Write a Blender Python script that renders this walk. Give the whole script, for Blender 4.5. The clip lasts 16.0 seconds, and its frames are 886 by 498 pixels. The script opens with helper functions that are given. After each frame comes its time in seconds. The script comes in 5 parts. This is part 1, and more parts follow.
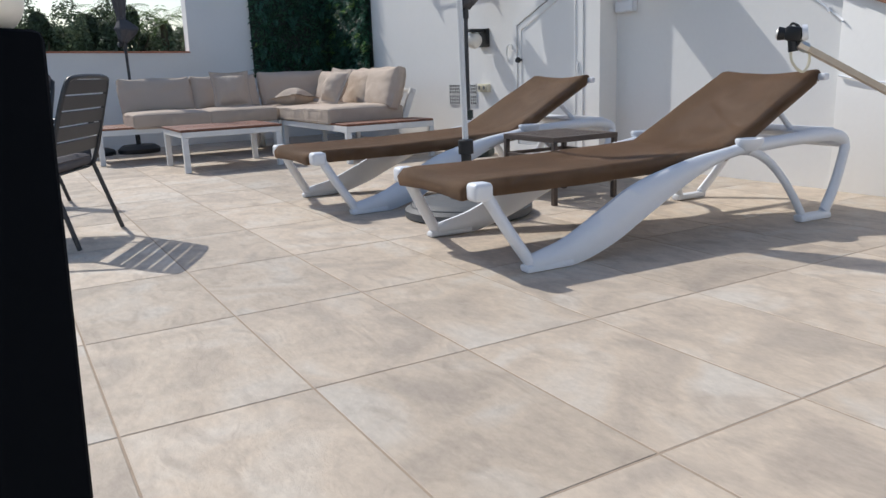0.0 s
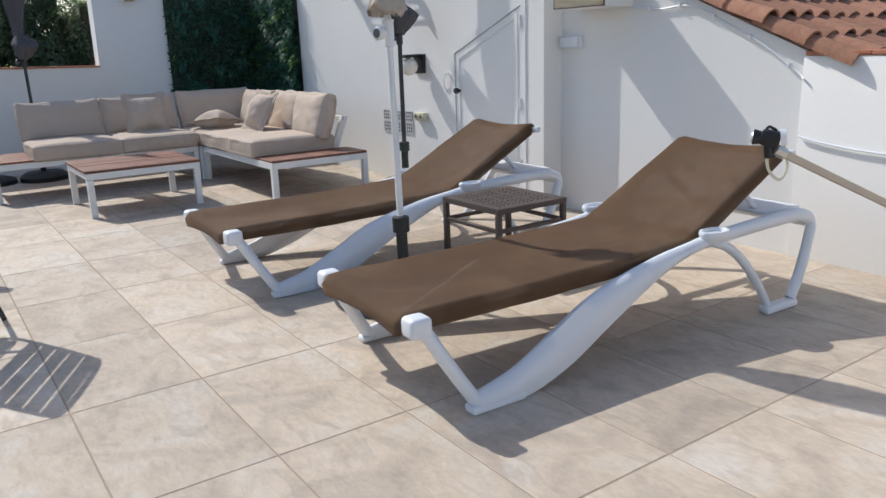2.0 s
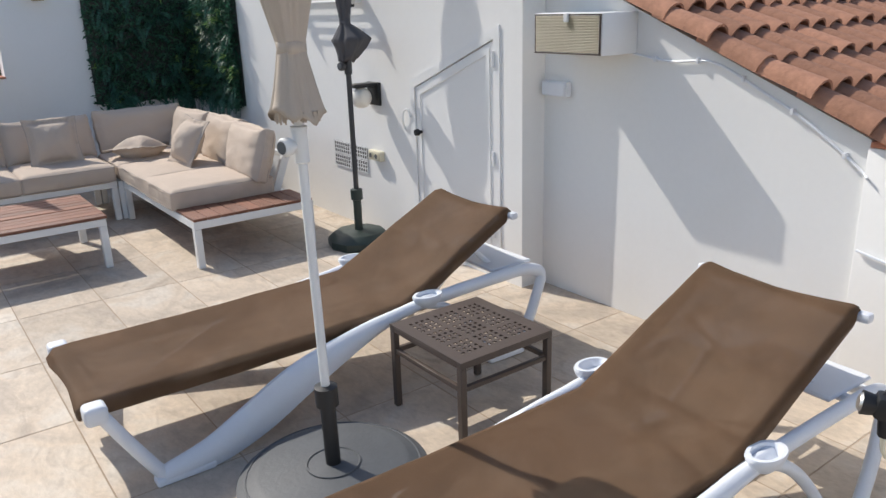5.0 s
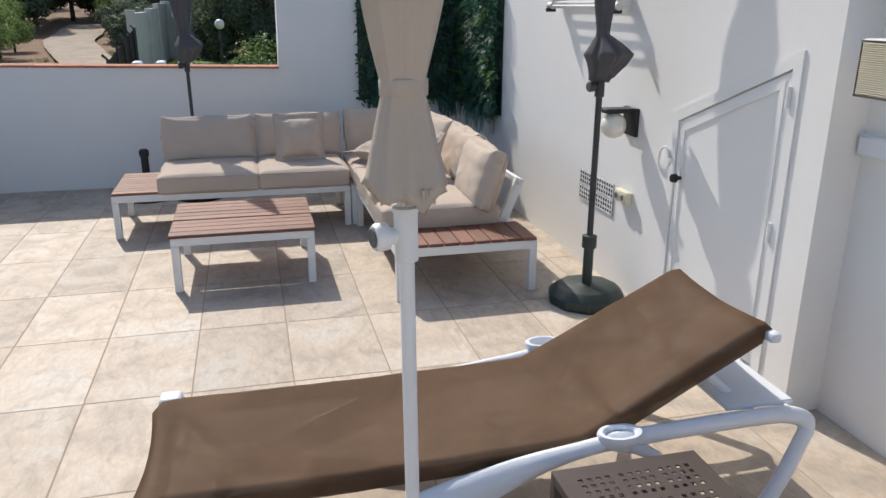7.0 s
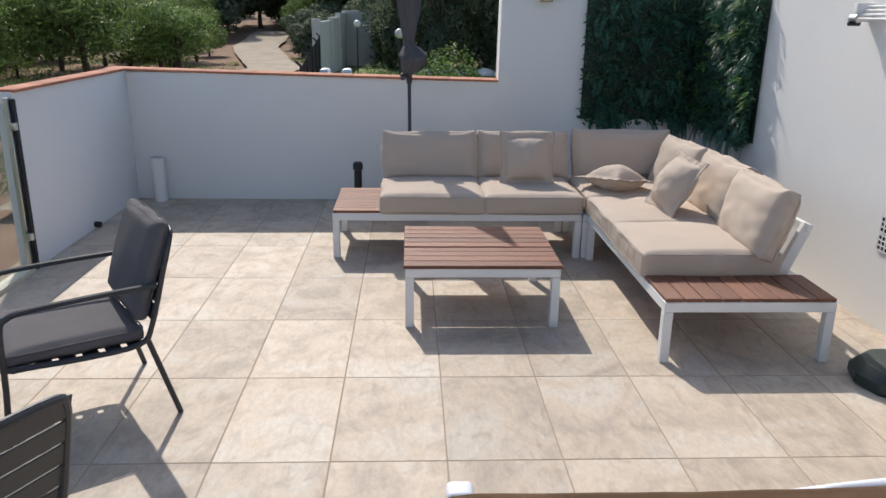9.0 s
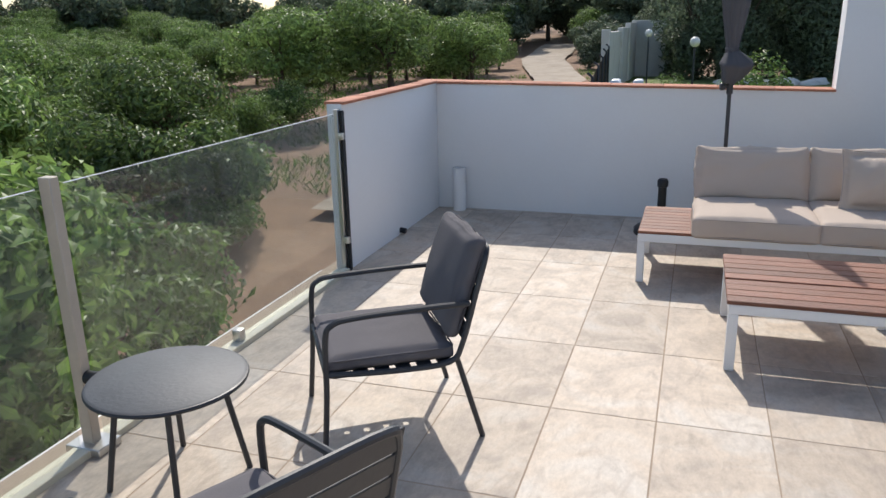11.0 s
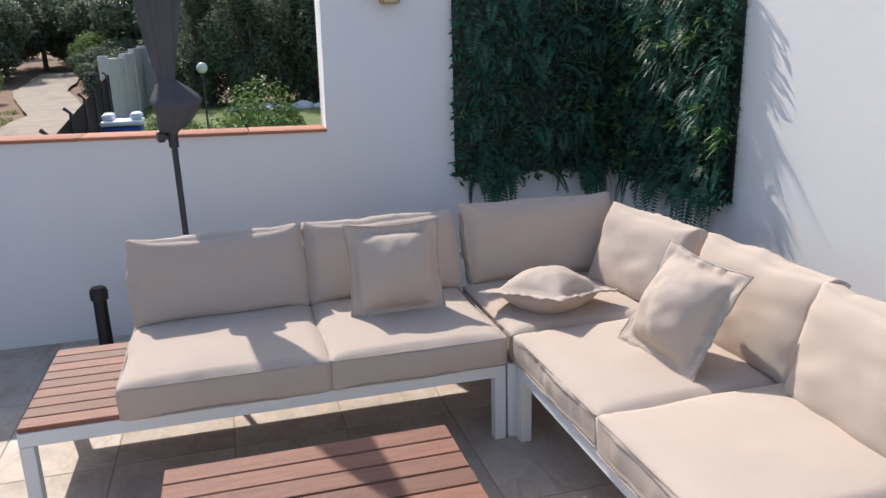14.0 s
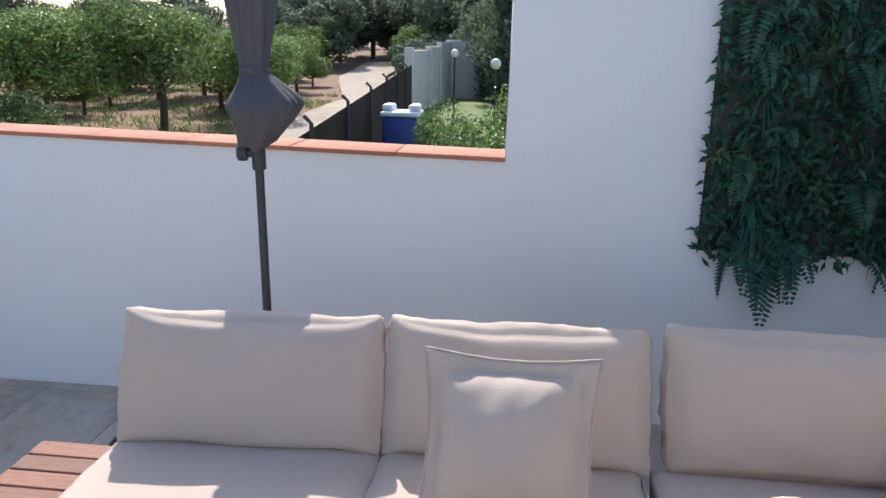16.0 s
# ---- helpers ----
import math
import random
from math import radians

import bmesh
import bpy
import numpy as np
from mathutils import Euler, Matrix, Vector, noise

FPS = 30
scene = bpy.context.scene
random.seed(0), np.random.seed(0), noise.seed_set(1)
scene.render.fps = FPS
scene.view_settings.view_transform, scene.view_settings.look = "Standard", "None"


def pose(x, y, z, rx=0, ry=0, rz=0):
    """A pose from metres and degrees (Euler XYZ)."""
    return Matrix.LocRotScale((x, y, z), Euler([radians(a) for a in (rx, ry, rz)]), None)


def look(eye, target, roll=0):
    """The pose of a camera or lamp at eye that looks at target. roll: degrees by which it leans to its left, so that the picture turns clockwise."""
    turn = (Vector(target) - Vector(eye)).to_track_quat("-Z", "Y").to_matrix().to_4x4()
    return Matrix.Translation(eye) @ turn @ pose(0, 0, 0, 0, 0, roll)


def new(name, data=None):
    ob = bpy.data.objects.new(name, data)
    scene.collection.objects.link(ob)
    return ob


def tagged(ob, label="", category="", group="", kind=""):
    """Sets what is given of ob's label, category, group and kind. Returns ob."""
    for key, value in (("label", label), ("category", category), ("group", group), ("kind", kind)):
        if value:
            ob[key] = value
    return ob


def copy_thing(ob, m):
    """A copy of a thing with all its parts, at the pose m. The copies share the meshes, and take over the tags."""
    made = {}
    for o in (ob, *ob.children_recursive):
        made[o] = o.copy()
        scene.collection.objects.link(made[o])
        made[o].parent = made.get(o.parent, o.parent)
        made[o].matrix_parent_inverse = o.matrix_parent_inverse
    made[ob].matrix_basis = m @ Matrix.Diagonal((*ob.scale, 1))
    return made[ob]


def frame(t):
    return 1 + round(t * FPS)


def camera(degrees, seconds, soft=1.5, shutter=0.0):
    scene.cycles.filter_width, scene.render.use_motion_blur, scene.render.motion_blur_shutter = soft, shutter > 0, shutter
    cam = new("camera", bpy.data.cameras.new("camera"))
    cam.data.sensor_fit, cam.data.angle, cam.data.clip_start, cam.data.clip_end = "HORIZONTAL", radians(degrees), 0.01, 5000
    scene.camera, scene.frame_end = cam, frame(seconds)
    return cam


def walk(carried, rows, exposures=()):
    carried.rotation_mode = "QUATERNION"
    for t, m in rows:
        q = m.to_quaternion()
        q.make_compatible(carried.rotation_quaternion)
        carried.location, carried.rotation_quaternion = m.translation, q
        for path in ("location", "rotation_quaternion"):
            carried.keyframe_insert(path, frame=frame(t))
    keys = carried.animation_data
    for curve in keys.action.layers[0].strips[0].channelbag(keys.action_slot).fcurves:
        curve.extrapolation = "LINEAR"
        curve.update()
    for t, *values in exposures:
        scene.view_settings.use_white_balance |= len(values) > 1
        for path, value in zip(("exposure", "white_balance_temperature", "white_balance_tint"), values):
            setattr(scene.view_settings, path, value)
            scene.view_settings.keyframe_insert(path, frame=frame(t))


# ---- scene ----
cam = camera(60.6, 16.0)
PATH = [
    (0, (0.027, -0.019, 0.803), (1.0, 1.669, 0.346), -2.2),
    (0.5, (0.116, 0.102, 0.836), (1.146, 1.758, 0.392), -1.7),
    (1, (0.237, 0.214, 0.959), (1.295, 1.832, 0.444), -1.3),
    (1.5, (0.327, 0.352, 1.068), (1.406, 1.955, 0.551), -1.6),
    (2, (0.356, 0.438, 1.236), (1.453, 2.029, 0.722), -2.0),
    (2.5, (0.431, 0.545, 1.26), (1.535, 2.127, 0.734), -0.6),
    (3, (0.555, 0.673, 1.384), (1.623, 2.267, 0.817), 0.3),
    (3.5, (0.686, 0.795, 1.507), (1.715, 2.434, 1.001), -0.1),
    (4, (0.814, 1.014, 1.577), (1.907, 2.599, 1.036), -1.3),
    (4.2, (0.877, 1.082, 1.641), (2.016, 2.611, 1.036), -2.1),
    (6.3, (1.798, 1.882, 1.772), (2.756, 3.52, 1.14), 0.4),
    (6.5, (1.884, 1.965, 1.768), (2.679, 3.689, 1.137), 0.3),
    (7, (1.984, 2.104, 1.78), (2.451, 3.948, 1.164), 0.3),
    (7.5, (1.94, 2.265, 1.796), (2.311, 4.14, 1.209), 1.2),
    (8, (1.856, 2.397, 1.781), (2.066, 4.304, 1.218), 1.3),
    (8.5, (1.737, 2.618, 1.763), (1.877, 4.528, 1.184), 1.7),
    (9, (1.462, 2.818, 1.763), (1.549, 4.726, 1.169), 0.9),
    (9.5, (1.251, 2.956, 1.761), (0.968, 4.851, 1.186), 0.2),
    (9.7, (1.219, 2.974, 1.757), (0.772, 4.838, 1.186), 0.4),
    (11.8, (1.201, 3.427, 1.713), (0.583, 5.244, 1.15), -1.4),
    (12, (1.185, 3.577, 1.708), (0.716, 5.434, 1.134), -1.4),
    (12.5, (1.262, 4.035, 1.725), (1.147, 5.944, 1.138), -3.3),
    (13, (1.346, 4.554, 1.697), (1.475, 6.464, 1.117), -3.4),
    (13.5, (1.491, 5.035, 1.653), (1.845, 6.923, 1.098), -2.8),
    (14, (1.723, 5.491, 1.659), (2.237, 7.35, 1.129), -1.6),
    (14.5, (1.977, 5.868, 1.663), (2.424, 7.746, 1.141), 0.1),
    (15, (2.187, 6.247, 1.662), (2.54, 8.145, 1.137), 1.1),
    (15.5, (2.353, 6.616, 1.63), (2.424, 8.547, 1.113), 1.3),
    (16, (2.393, 6.994, 1.614), (2.179, 8.912, 1.091), 1.1),
]
EXPOSURES = [(0, 0.1, 6350, 9), (2.5, 0.25, 6380, 9), (4.2, 0.38, 6600, 9), (6.5, 0.36, 6650, 10), (8.0, 0.27, 6700, 10), (9.5, 0.34, 6620, 10), (12.0, 0.45, 6500, 11), (13.0, 0.47, 6530, 13), (14.0, 0.60, 6540, 13), (15.0, 0.80, 6470, 12), (16.0, 0.97, 6380, 12)]
walk(cam, [(t, look(eye, target, roll)) for t, eye, target, roll in PATH], EXPOSURES)

# ---- world, sun ----
world = bpy.data.worlds.new("sky")
scene.world = world
world.use_nodes = True
wn = world.node_tree
sky = wn.nodes.new("ShaderNodeTexSky")
sky.sky_type = "NISHITA"
sky.sun_disc = False
SUN_DIR = Vector((0.30, -0.98, -1.0)).normalized()
sky.sun_elevation = math.asin(-SUN_DIR.z)
sky.sun_rotation = math.atan2(-SUN_DIR.x, -SUN_DIR.y)
sky.air_density, sky.dust_density, sky.ozone_density = 1.0, 1.5, 1.2
wn.nodes["Background"].inputs[1].default_value = 0.122
wn.links.new(sky.outputs[0], wn.nodes["Background"].inputs[0])
sun_data = bpy.data.lights.new("sun", "SUN")
sun_data.energy, sun_data.angle, sun_data.color = 3.15, radians(0.55), (1.0, 0.945, 0.87)
sun = new("sun", sun_data)
sun.rotation_euler = SUN_DIR.to_track_quat("-Z", "Y").to_euler()
sun.location = (-5, 20, 20)

# ---- materials ----


def material(name, base, rough=0.7, metal=0.0, vary=0.12, scale=8.0, bump=0.15, bump_scale=60.0, rand=0.0, island=0.0, spec=0.5, stretch=(1, 1, 1), stain=0.0, coords="Object"):
    m = bpy.data.materials.new(name)
    m.use_nodes = True
    t = m.node_tree
    N, L = t.nodes, t.links
    p = N["Principled BSDF"]
    p.inputs["Roughness"].default_value = rough
    p.inputs["Metallic"].default_value = metal
    p.inputs["Specular IOR Level"].default_value = spec
    co = N.new("ShaderNodeTexCoord")
    mp = N.new("ShaderNodeMapping")
    mp.inputs["Scale"].default_value = stretch
    L.new(co.outputs[coords], mp.inputs[0])
    n1 = N.new("ShaderNodeTexNoise")
    n1.inputs["Scale"].default_value, n1.inputs["Detail"].default_value = scale, 6
    L.new(mp.outputs[0], n1.inputs[0])
    n2 = N.new("ShaderNodeTexNoise")
    n2.inputs["Scale"].default_value, n2.inputs["Detail"].default_value = bump_scale, 4
    L.new(mp.outputs[0], n2.inputs[0])
    add = N.new("ShaderNodeMath")
    add.operation = "MULTIPLY_ADD"
    L.new(n1.outputs[0], add.inputs[0])
    add.inputs[1].default_value = 2 * vary
    add.inputs[2].default_value = 1 - vary
    last = add.outputs[0]
    grain = N.new("ShaderNodeMath")
    grain.operation = "MULTIPLY_ADD"
    L.new(n2.outputs[0], grain.inputs[0])
    grain.inputs[1].default_value = vary
    grain.inputs[2].default_value = 1 - vary / 2
    mul = N.new("ShaderNodeMath")
    mul.operation = "MULTIPLY"
    L.new(last, mul.inputs[0]), L.new(grain.outputs[0], mul.inputs[1])
    last = mul.outputs[0]
    for amount, node, out in ((rand, "ShaderNodeObjectInfo", "Random"), (island, "ShaderNodeNewGeometry", "Random Per Island")):
        if amount:
            info = N.new(node)
            r = N.new("ShaderNodeMath")
            r.operation = "MULTIPLY_ADD"
            L.new(info.outputs[out], r.inputs[0])
            r.inputs[1].default_value, r.inputs[2].default_value = 2 * amount, 1 - amount
            mm = N.new("ShaderNodeMath")
            mm.operation = "MULTIPLY"
            L.new(last, mm.inputs[0]), L.new(r.outputs[0], mm.inputs[1])
            last = mm.outputs[0]
    mix = N.new("ShaderNodeVectorMath")
    mix.operation = "SCALE"
    mix.inputs[0].default_value = base
    L.new(last, mix.inputs["Scale"])
    col = mix.outputs[0]
    if stain:
        n3 = N.new("ShaderNodeTexNoise")
        n3.inputs["Scale"].default_value, n3.inputs["Detail"].default_value = 1.3, 8
        L.new(co.outputs[coords], n3.inputs[0])
        ramp = N.new("ShaderNodeMapRange")
        ramp.inputs[1].default_value, ramp.inputs[2].default_value = 0.5, 0.75
        ramp.inputs[3].default_value, ramp.inputs[4].default_value = 0, stain
        L.new(n3.outputs[0], ramp.inputs[0])
        sm = N.new("ShaderNodeMix")
        sm.data_type = "RGBA"
        L.new(ramp.outputs[0], sm.inputs[0])
        L.new(col, sm.inputs[6])
        sm.inputs[7].default_value = (base[0] * 0.6, base[1] * 0.57, base[2] * 0.5, 1)
        col = sm.outputs[2]
    L.new(col, p.inputs["Base Color"])
    if bump:
        b = N.new("ShaderNodeBump")
        b.inputs["Strength"].default_value, b.inputs["Distance"].default_value = bump, 0.01
        L.new(n2.outputs[0], b.inputs["Height"])
        L.new(b.outputs[0], p.inputs["Normal"])
    return m


PLASTER = material("white_plaster", (0.80, 0.80, 0.79), 0.9, vary=0.035, scale=1.4, bump=0.07, bump_scale=30, stain=0.07)
GROUT = material("grout", (0.36, 0.285, 0.215), 0.95, vary=0.15, scale=20)
COPING = material("terracotta_coping", (0.42, 0.17, 0.10), 0.85, vary=0.2, scale=9, rand=0.12, bump=0.2, stain=0.25)
ROOF = material("clay_roof_tile", (0.43, 0.22, 0.145), 0.92, vary=0.45, scale=9, rand=0.28, bump=0.5, bump_scale=45, stain=0.85)
ROOF_PAN = material("clay_pan_tile", (0.36, 0.19, 0.125), 0.9, vary=0.3, scale=7, island=0.25, bump=0.4, stain=0.6)
WHITE_PAINT = material("white_metal_paint", (0.78, 0.79, 0.79), 0.45, vary=0.03, scale=3, bump=0.03)
WHITE_PLASTIC = material("white_plastic", (0.74, 0.77, 0.82), 0.42, vary=0.05, scale=5, bump=0.08, bump_scale=120)
CREAM = material("cream_plastic", (0.66, 0.62, 0.48), 0.5, vary=0.06, bump=0.02)
YELLOWED = material("yellowed_diffuser", (0.56, 0.51, 0.37), 0.4, vary=0.1, bump=0.0)
DARKGREY = material("anthracite_metal", (0.035, 0.037, 0.042), 0.45, vary=0.12, scale=12, bump=0.06)
BLACK = material("black_plastic", (0.010, 0.011, 0.013), 0.5, vary=0.15, bump=0.05)
DARK_GREEN = material("dark_green_plastic", (0.02, 0.035, 0.03), 0.45, vary=0.2, bump=0.1)
GREY_BASE = material("grey_resin_base", (0.085, 0.092, 0.10), 0.6, vary=0.2, bump=0.15)
BRONZE = material("bronze_brown_metal", (0.075, 0.055, 0.045), 0.5, vary=0.15, bump=0.05)
ALU = material("aluminium", (0.62, 0.61, 0.58), 0.35, metal=0.9, vary=0.08, bump=0.03)
BRASS = material("aged_brass", (0.42, 0.30, 0.13), 0.45, metal=0.7, vary=0.2, bump=0.05)
BEIGE_BAR = material("beige_lacquered_bar", (0.50, 0.43, 0.34), 0.45, vary=0.1, bump=0.03)
ANTHRACITE_CLOTH = material("charcoal_fabric", (0.135, 0.128, 0.135), 0.95, vary=0.15, scale=5, bump=0.25, bump_scale=400, spec=0.2)
CUSHION = material("beige_cushion_fabric", (0.54, 0.452, 0.378), 0.95, vary=0.06, scale=4, bump=0.22, bump_scale=330, spec=0.2, stain=0.08)
PIPING = material("beige_piping", (0.42, 0.365, 0.32), 0.9, vary=0.08, bump=0.1, spec=0.2)
UMBRELLA_BEIGE = material("beige_canopy", (0.50, 0.43, 0.36), 0.9, vary=0.10, scale=5, bump=0.2, bump_scale=260, spec=0.2)
UMBRELLA_GREY = material("grey_canopy", (0.10, 0.098, 0.105), 0.9, vary=0.12, scale=5, bump=0.2, bump_scale=260, spec=0.2)
SLAT = material("red_brown_hardwood", (0.215, 0.085, 0.048), 0.5, vary=0.55, scale=7, rand=0.24, bump=0.35, bump_scale=40, stretch=(1, 14, 14))
SLAT_Y = material("red_brown_hardwood_y", (0.215, 0.085, 0.048), 0.5, vary=0.55, scale=7, rand=0.24, bump=0.35, bump_scale=40, stretch=(14, 1, 14))
GLOBE = material("opal_globe", (0.80, 0.77, 0.70), 0.35, vary=0.03, bump=0)
LEAF = material("orchard_leaf", (0.15, 0.225, 0.065), 0.5, vary=0.35, scale=0.8, island=0.5, rand=0.3, bump=0)
# Green lightened: haze over the distant trees and hedge is put into the colour.
LEAF_HAZED = material("haze_lightened_leaf", (0.14, 0.18, 0.11), 0.6, vary=0.3, scale=2, island=0.5, bump=0)
LEAF_GARDEN = material("garden_leaf", (0.13, 0.215, 0.055), 0.5, vary=0.3, scale=3, island=0.5, bump=0)
HEDGE_LEAF = material("artificial_leaf", (0.040, 0.125, 0.072), 0.45, vary=0.3, scale=6, island=0.5, bump=0)
HEDGE_FERN = material("artificial_fern", (0.046, 0.15, 0.105), 0.45, vary=0.3, scale=6, island=0.4, bump=0)
HEDGE_LIGHT = material("artificial_light_leaf", (0.17, 0.31, 0.10), 0.4, vary=0.3, scale=6, island=0.4, bump=0)
BARK = material("bark", (0.10, 0.075, 0.055), 0.95, vary=0.3, scale=6, bump=0.4)
SOIL = material("orchard_soil", (0.235, 0.15, 0.095), 0.98, vary=0.45, scale=1.2, bump=1.0, bump_scale=9, stain=0.4)
DUST_ROAD = material("dusty_track", (0.37, 0.315, 0.25), 0.97, vary=0.25, scale=0.6, bump=0.35, bump_scale=5, stain=0.6)
LAWN = material("lawn_grass", (0.12, 0.165, 0.04), 0.9, vary=0.3, scale=0.7, bump=0.5, bump_scale=20)
GREY_WALL = material("grey_garden_wall", (0.64, 0.62, 0.585), 0.92, vary=0.12, scale=0.8, bump=0.2, stain=0.3)
BROWN_MESH = material("brown_screen_mesh", (0.055, 0.036, 0.03), 0.9, vary=0.2, scale=2, bump=0.1)
BLUE = material("blue_plastic", (0.025, 0.06, 0.27), 0.45, vary=0.1, bump=0.05)
POST_BLACK = material("matt_black_paint", (0.004, 0.005, 0.007), 0.9, vary=0.15, bump=0.05, spec=0.05)
# Near-black colour that paints the shade inside holes.
HOLE_SHADE = material("painted_hole_shade", (0.02, 0.02, 0.022), 0.9, bump=0)


for leaf in (LEAF, LEAF_HAZED, LEAF_GARDEN, HEDGE_LEAF, HEDGE_FERN, HEDGE_LIGHT):
    N, L = leaf.node_tree.nodes, leaf.node_tree.links
    p, out = N["Principled BSDF"], N["Material Output"]
    tl = N.new("ShaderNodeBsdfTranslucent")
    L.new(p.inputs["Base Color"].links[0].from_socket, tl.inputs[0])
    mx = N.new("ShaderNodeMixShader")
    mx.inputs[0].default_value = 0.40
    L.new(p.outputs[0], mx.inputs[1]), L.new(tl.outputs[0], mx.inputs[2])
    L.new(mx.outputs[0], out.inputs[0])


def tile_material():
    m = bpy.data.materials.new("stone_look_floor_tile")
    m.use_nodes = True
    N, L = m.node_tree.nodes, m.node_tree.links
    p = N["Principled BSDF"]
    geo = N.new("ShaderNodeNewGeometry")
    info = N.new("ShaderNodeObjectInfo")
    off = N.new("ShaderNodeVectorMath")
    off.operation = "MULTIPLY_ADD"
    comb = N.new("ShaderNodeCombineXYZ")
    for k in range(3):
        L.new(info.outputs["Random"], comb.inputs[k])
    off.inputs[1].default_value = (37.0, 53.0, 11.0)
    L.new(comb.outputs[0], off.inputs[0])
    L.new(geo.outputs["Position"], off.inputs[2])
    big = N.new("ShaderNodeTexNoise")
    big.inputs["Scale"].default_value, big.inputs["Detail"].default_value, big.inputs["Distortion"].default_value = 2.6, 6, 1.2
    fine = N.new("ShaderNodeTexNoise")
    fine.inputs["Scale"].default_value, fine.inputs["Detail"].default_value, fine.inputs["Roughness"].default_value = 24, 10, 0.74
    vein = N.new("ShaderNodeTexNoise")
    vein.inputs["Scale"].default_value, vein.inputs["Detail"].default_value, vein.inputs["Distortion"].default_value = 4.5, 10, 1.5
    warp = N.new("ShaderNodeMapping")
    warp.inputs["Scale"].default_value = (1.9, 0.95, 1.0)
    L.new(off.outputs[0], big.inputs[0])
    L.new(off.outputs[0], warp.inputs[0])
    turn, spin = N.new("ShaderNodeMath"), N.new("ShaderNodeCombineXYZ")
    turn.operation = "MULTIPLY"
    turn.inputs[1].default_value = 19.0
    L.new(info.outputs["Random"], turn.inputs[0])
    L.new(turn.outputs[0], spin.inputs[2])
    L.new(spin.outputs[0], warp.inputs["Rotation"])
    flecks = N.new("ShaderNodeTexNoise")
    flecks.inputs["Scale"].default_value, flecks.inputs["Detail"].default_value, flecks.inputs["Roughness"].default_value = 11, 8, 0.8
    L.new(off.outputs[0], flecks.inputs[0])
    fk = N.new("ShaderNodeMapRange")
    fk.inputs[1].default_value, fk.inputs[2].default_value, fk.inputs[3].default_value, fk.inputs[4].default_value = 0.60, 0.74, 1.0, 0.80
    L.new(flecks.outputs[0], fk.inputs[0])
    L.new(warp.outputs[0], fine.inputs[0])
    L.new(warp.outputs[0], vein.inputs[0])
    ramp = N.new("ShaderNodeValToRGB")
    e = ramp.color_ramp.elements
    e[0].position, e[0].color = 0.33, (0.42, 0.355, 0.29, 1)
    e[1].position, e[1].color = 0.68, (0.57, 0.515, 0.445, 1)
    mid = e.new(0.5)
    mid.color = (0.545, 0.455, 0.36, 1)
    L.new(big.outputs[0], ramp.inputs[0])
    vr = N.new("ShaderNodeMapRange")
    vr.inputs[1].default_value, vr.inputs[2].default_value, vr.inputs[3].default_value, vr.inputs[4].default_value = 0.50, 0.72, 0.0, 0.62
    L.new(vein.outputs[0], vr.inputs[0])
    mix = N.new("ShaderNodeMix")
    mix.data_type = "RGBA"
    L.new(vr.outputs[0], mix.inputs[0])
    L.new(ramp.outputs[0], mix.inputs[6])
    mix.inputs[7].default_value = (0.37, 0.31, 0.255, 1)
    fr = N.new("ShaderNodeMapRange")
    fr.inputs[1].default_value, fr.inputs[2].default_value, fr.inputs[3].default_value, fr.inputs[4].default_value = 0.30, 0.70, 0.86, 1.13
    L.new(fine.outputs[0], fr.inputs[0])
    rr = N.new("ShaderNodeMapRange")
    rr.inputs[3].default_value, rr.inputs[4].default_value = 0.86, 1.09
    L.new(info.outputs["Random"], rr.inputs[0])
    mm = N.new("ShaderNodeMath")
    mm.operation = "MULTIPLY"
    L.new(fr.outputs[0], mm.inputs[0]), L.new(rr.outputs[0], mm.inputs[1])
    mf = N.new("ShaderNodeMath")
    mf.operation = "MULTIPLY"
    L.new(mm.outputs[0], mf.inputs[0]), L.new(fk.outputs[0], mf.inputs[1])
    sc = N.new("ShaderNodeVectorMath")
    sc.operation = "SCALE"
    L.new(mix.outputs[2], sc.inputs[0]), L.new(mf.outputs[0], sc.inputs["Scale"])
    L.new(sc.outputs[0], p.inputs["Base Color"])
    rg = N.new("ShaderNodeMapRange")
    rg.inputs[3].default_value, rg.inputs[4].default_value = 0.5, 0.72
    L.new(vein.outputs[0], rg.inputs[0])
    L.new(rg.outputs[0], p.inputs["Roughness"])
    p.inputs["Specular IOR Level"].default_value = 0.4
    add = N.new("ShaderNodeMath")
    add.operation = "MULTIPLY_ADD"
    L.new(vein.outputs[0], add.inputs[0])
    add.inputs[1].default_value = 2.0
    L.new(fine.outputs[0], add.inputs[2])
    b = N.new("ShaderNodeBump")
    b.inputs["Strength"].default_value, b.inputs["Distance"].default_value = 0.4, 0.006
    L.new(add.outputs[0], b.inputs["Height"])
    L.new(b.outputs[0], p.inputs["Normal"])
    return m


TILE = tile_material()


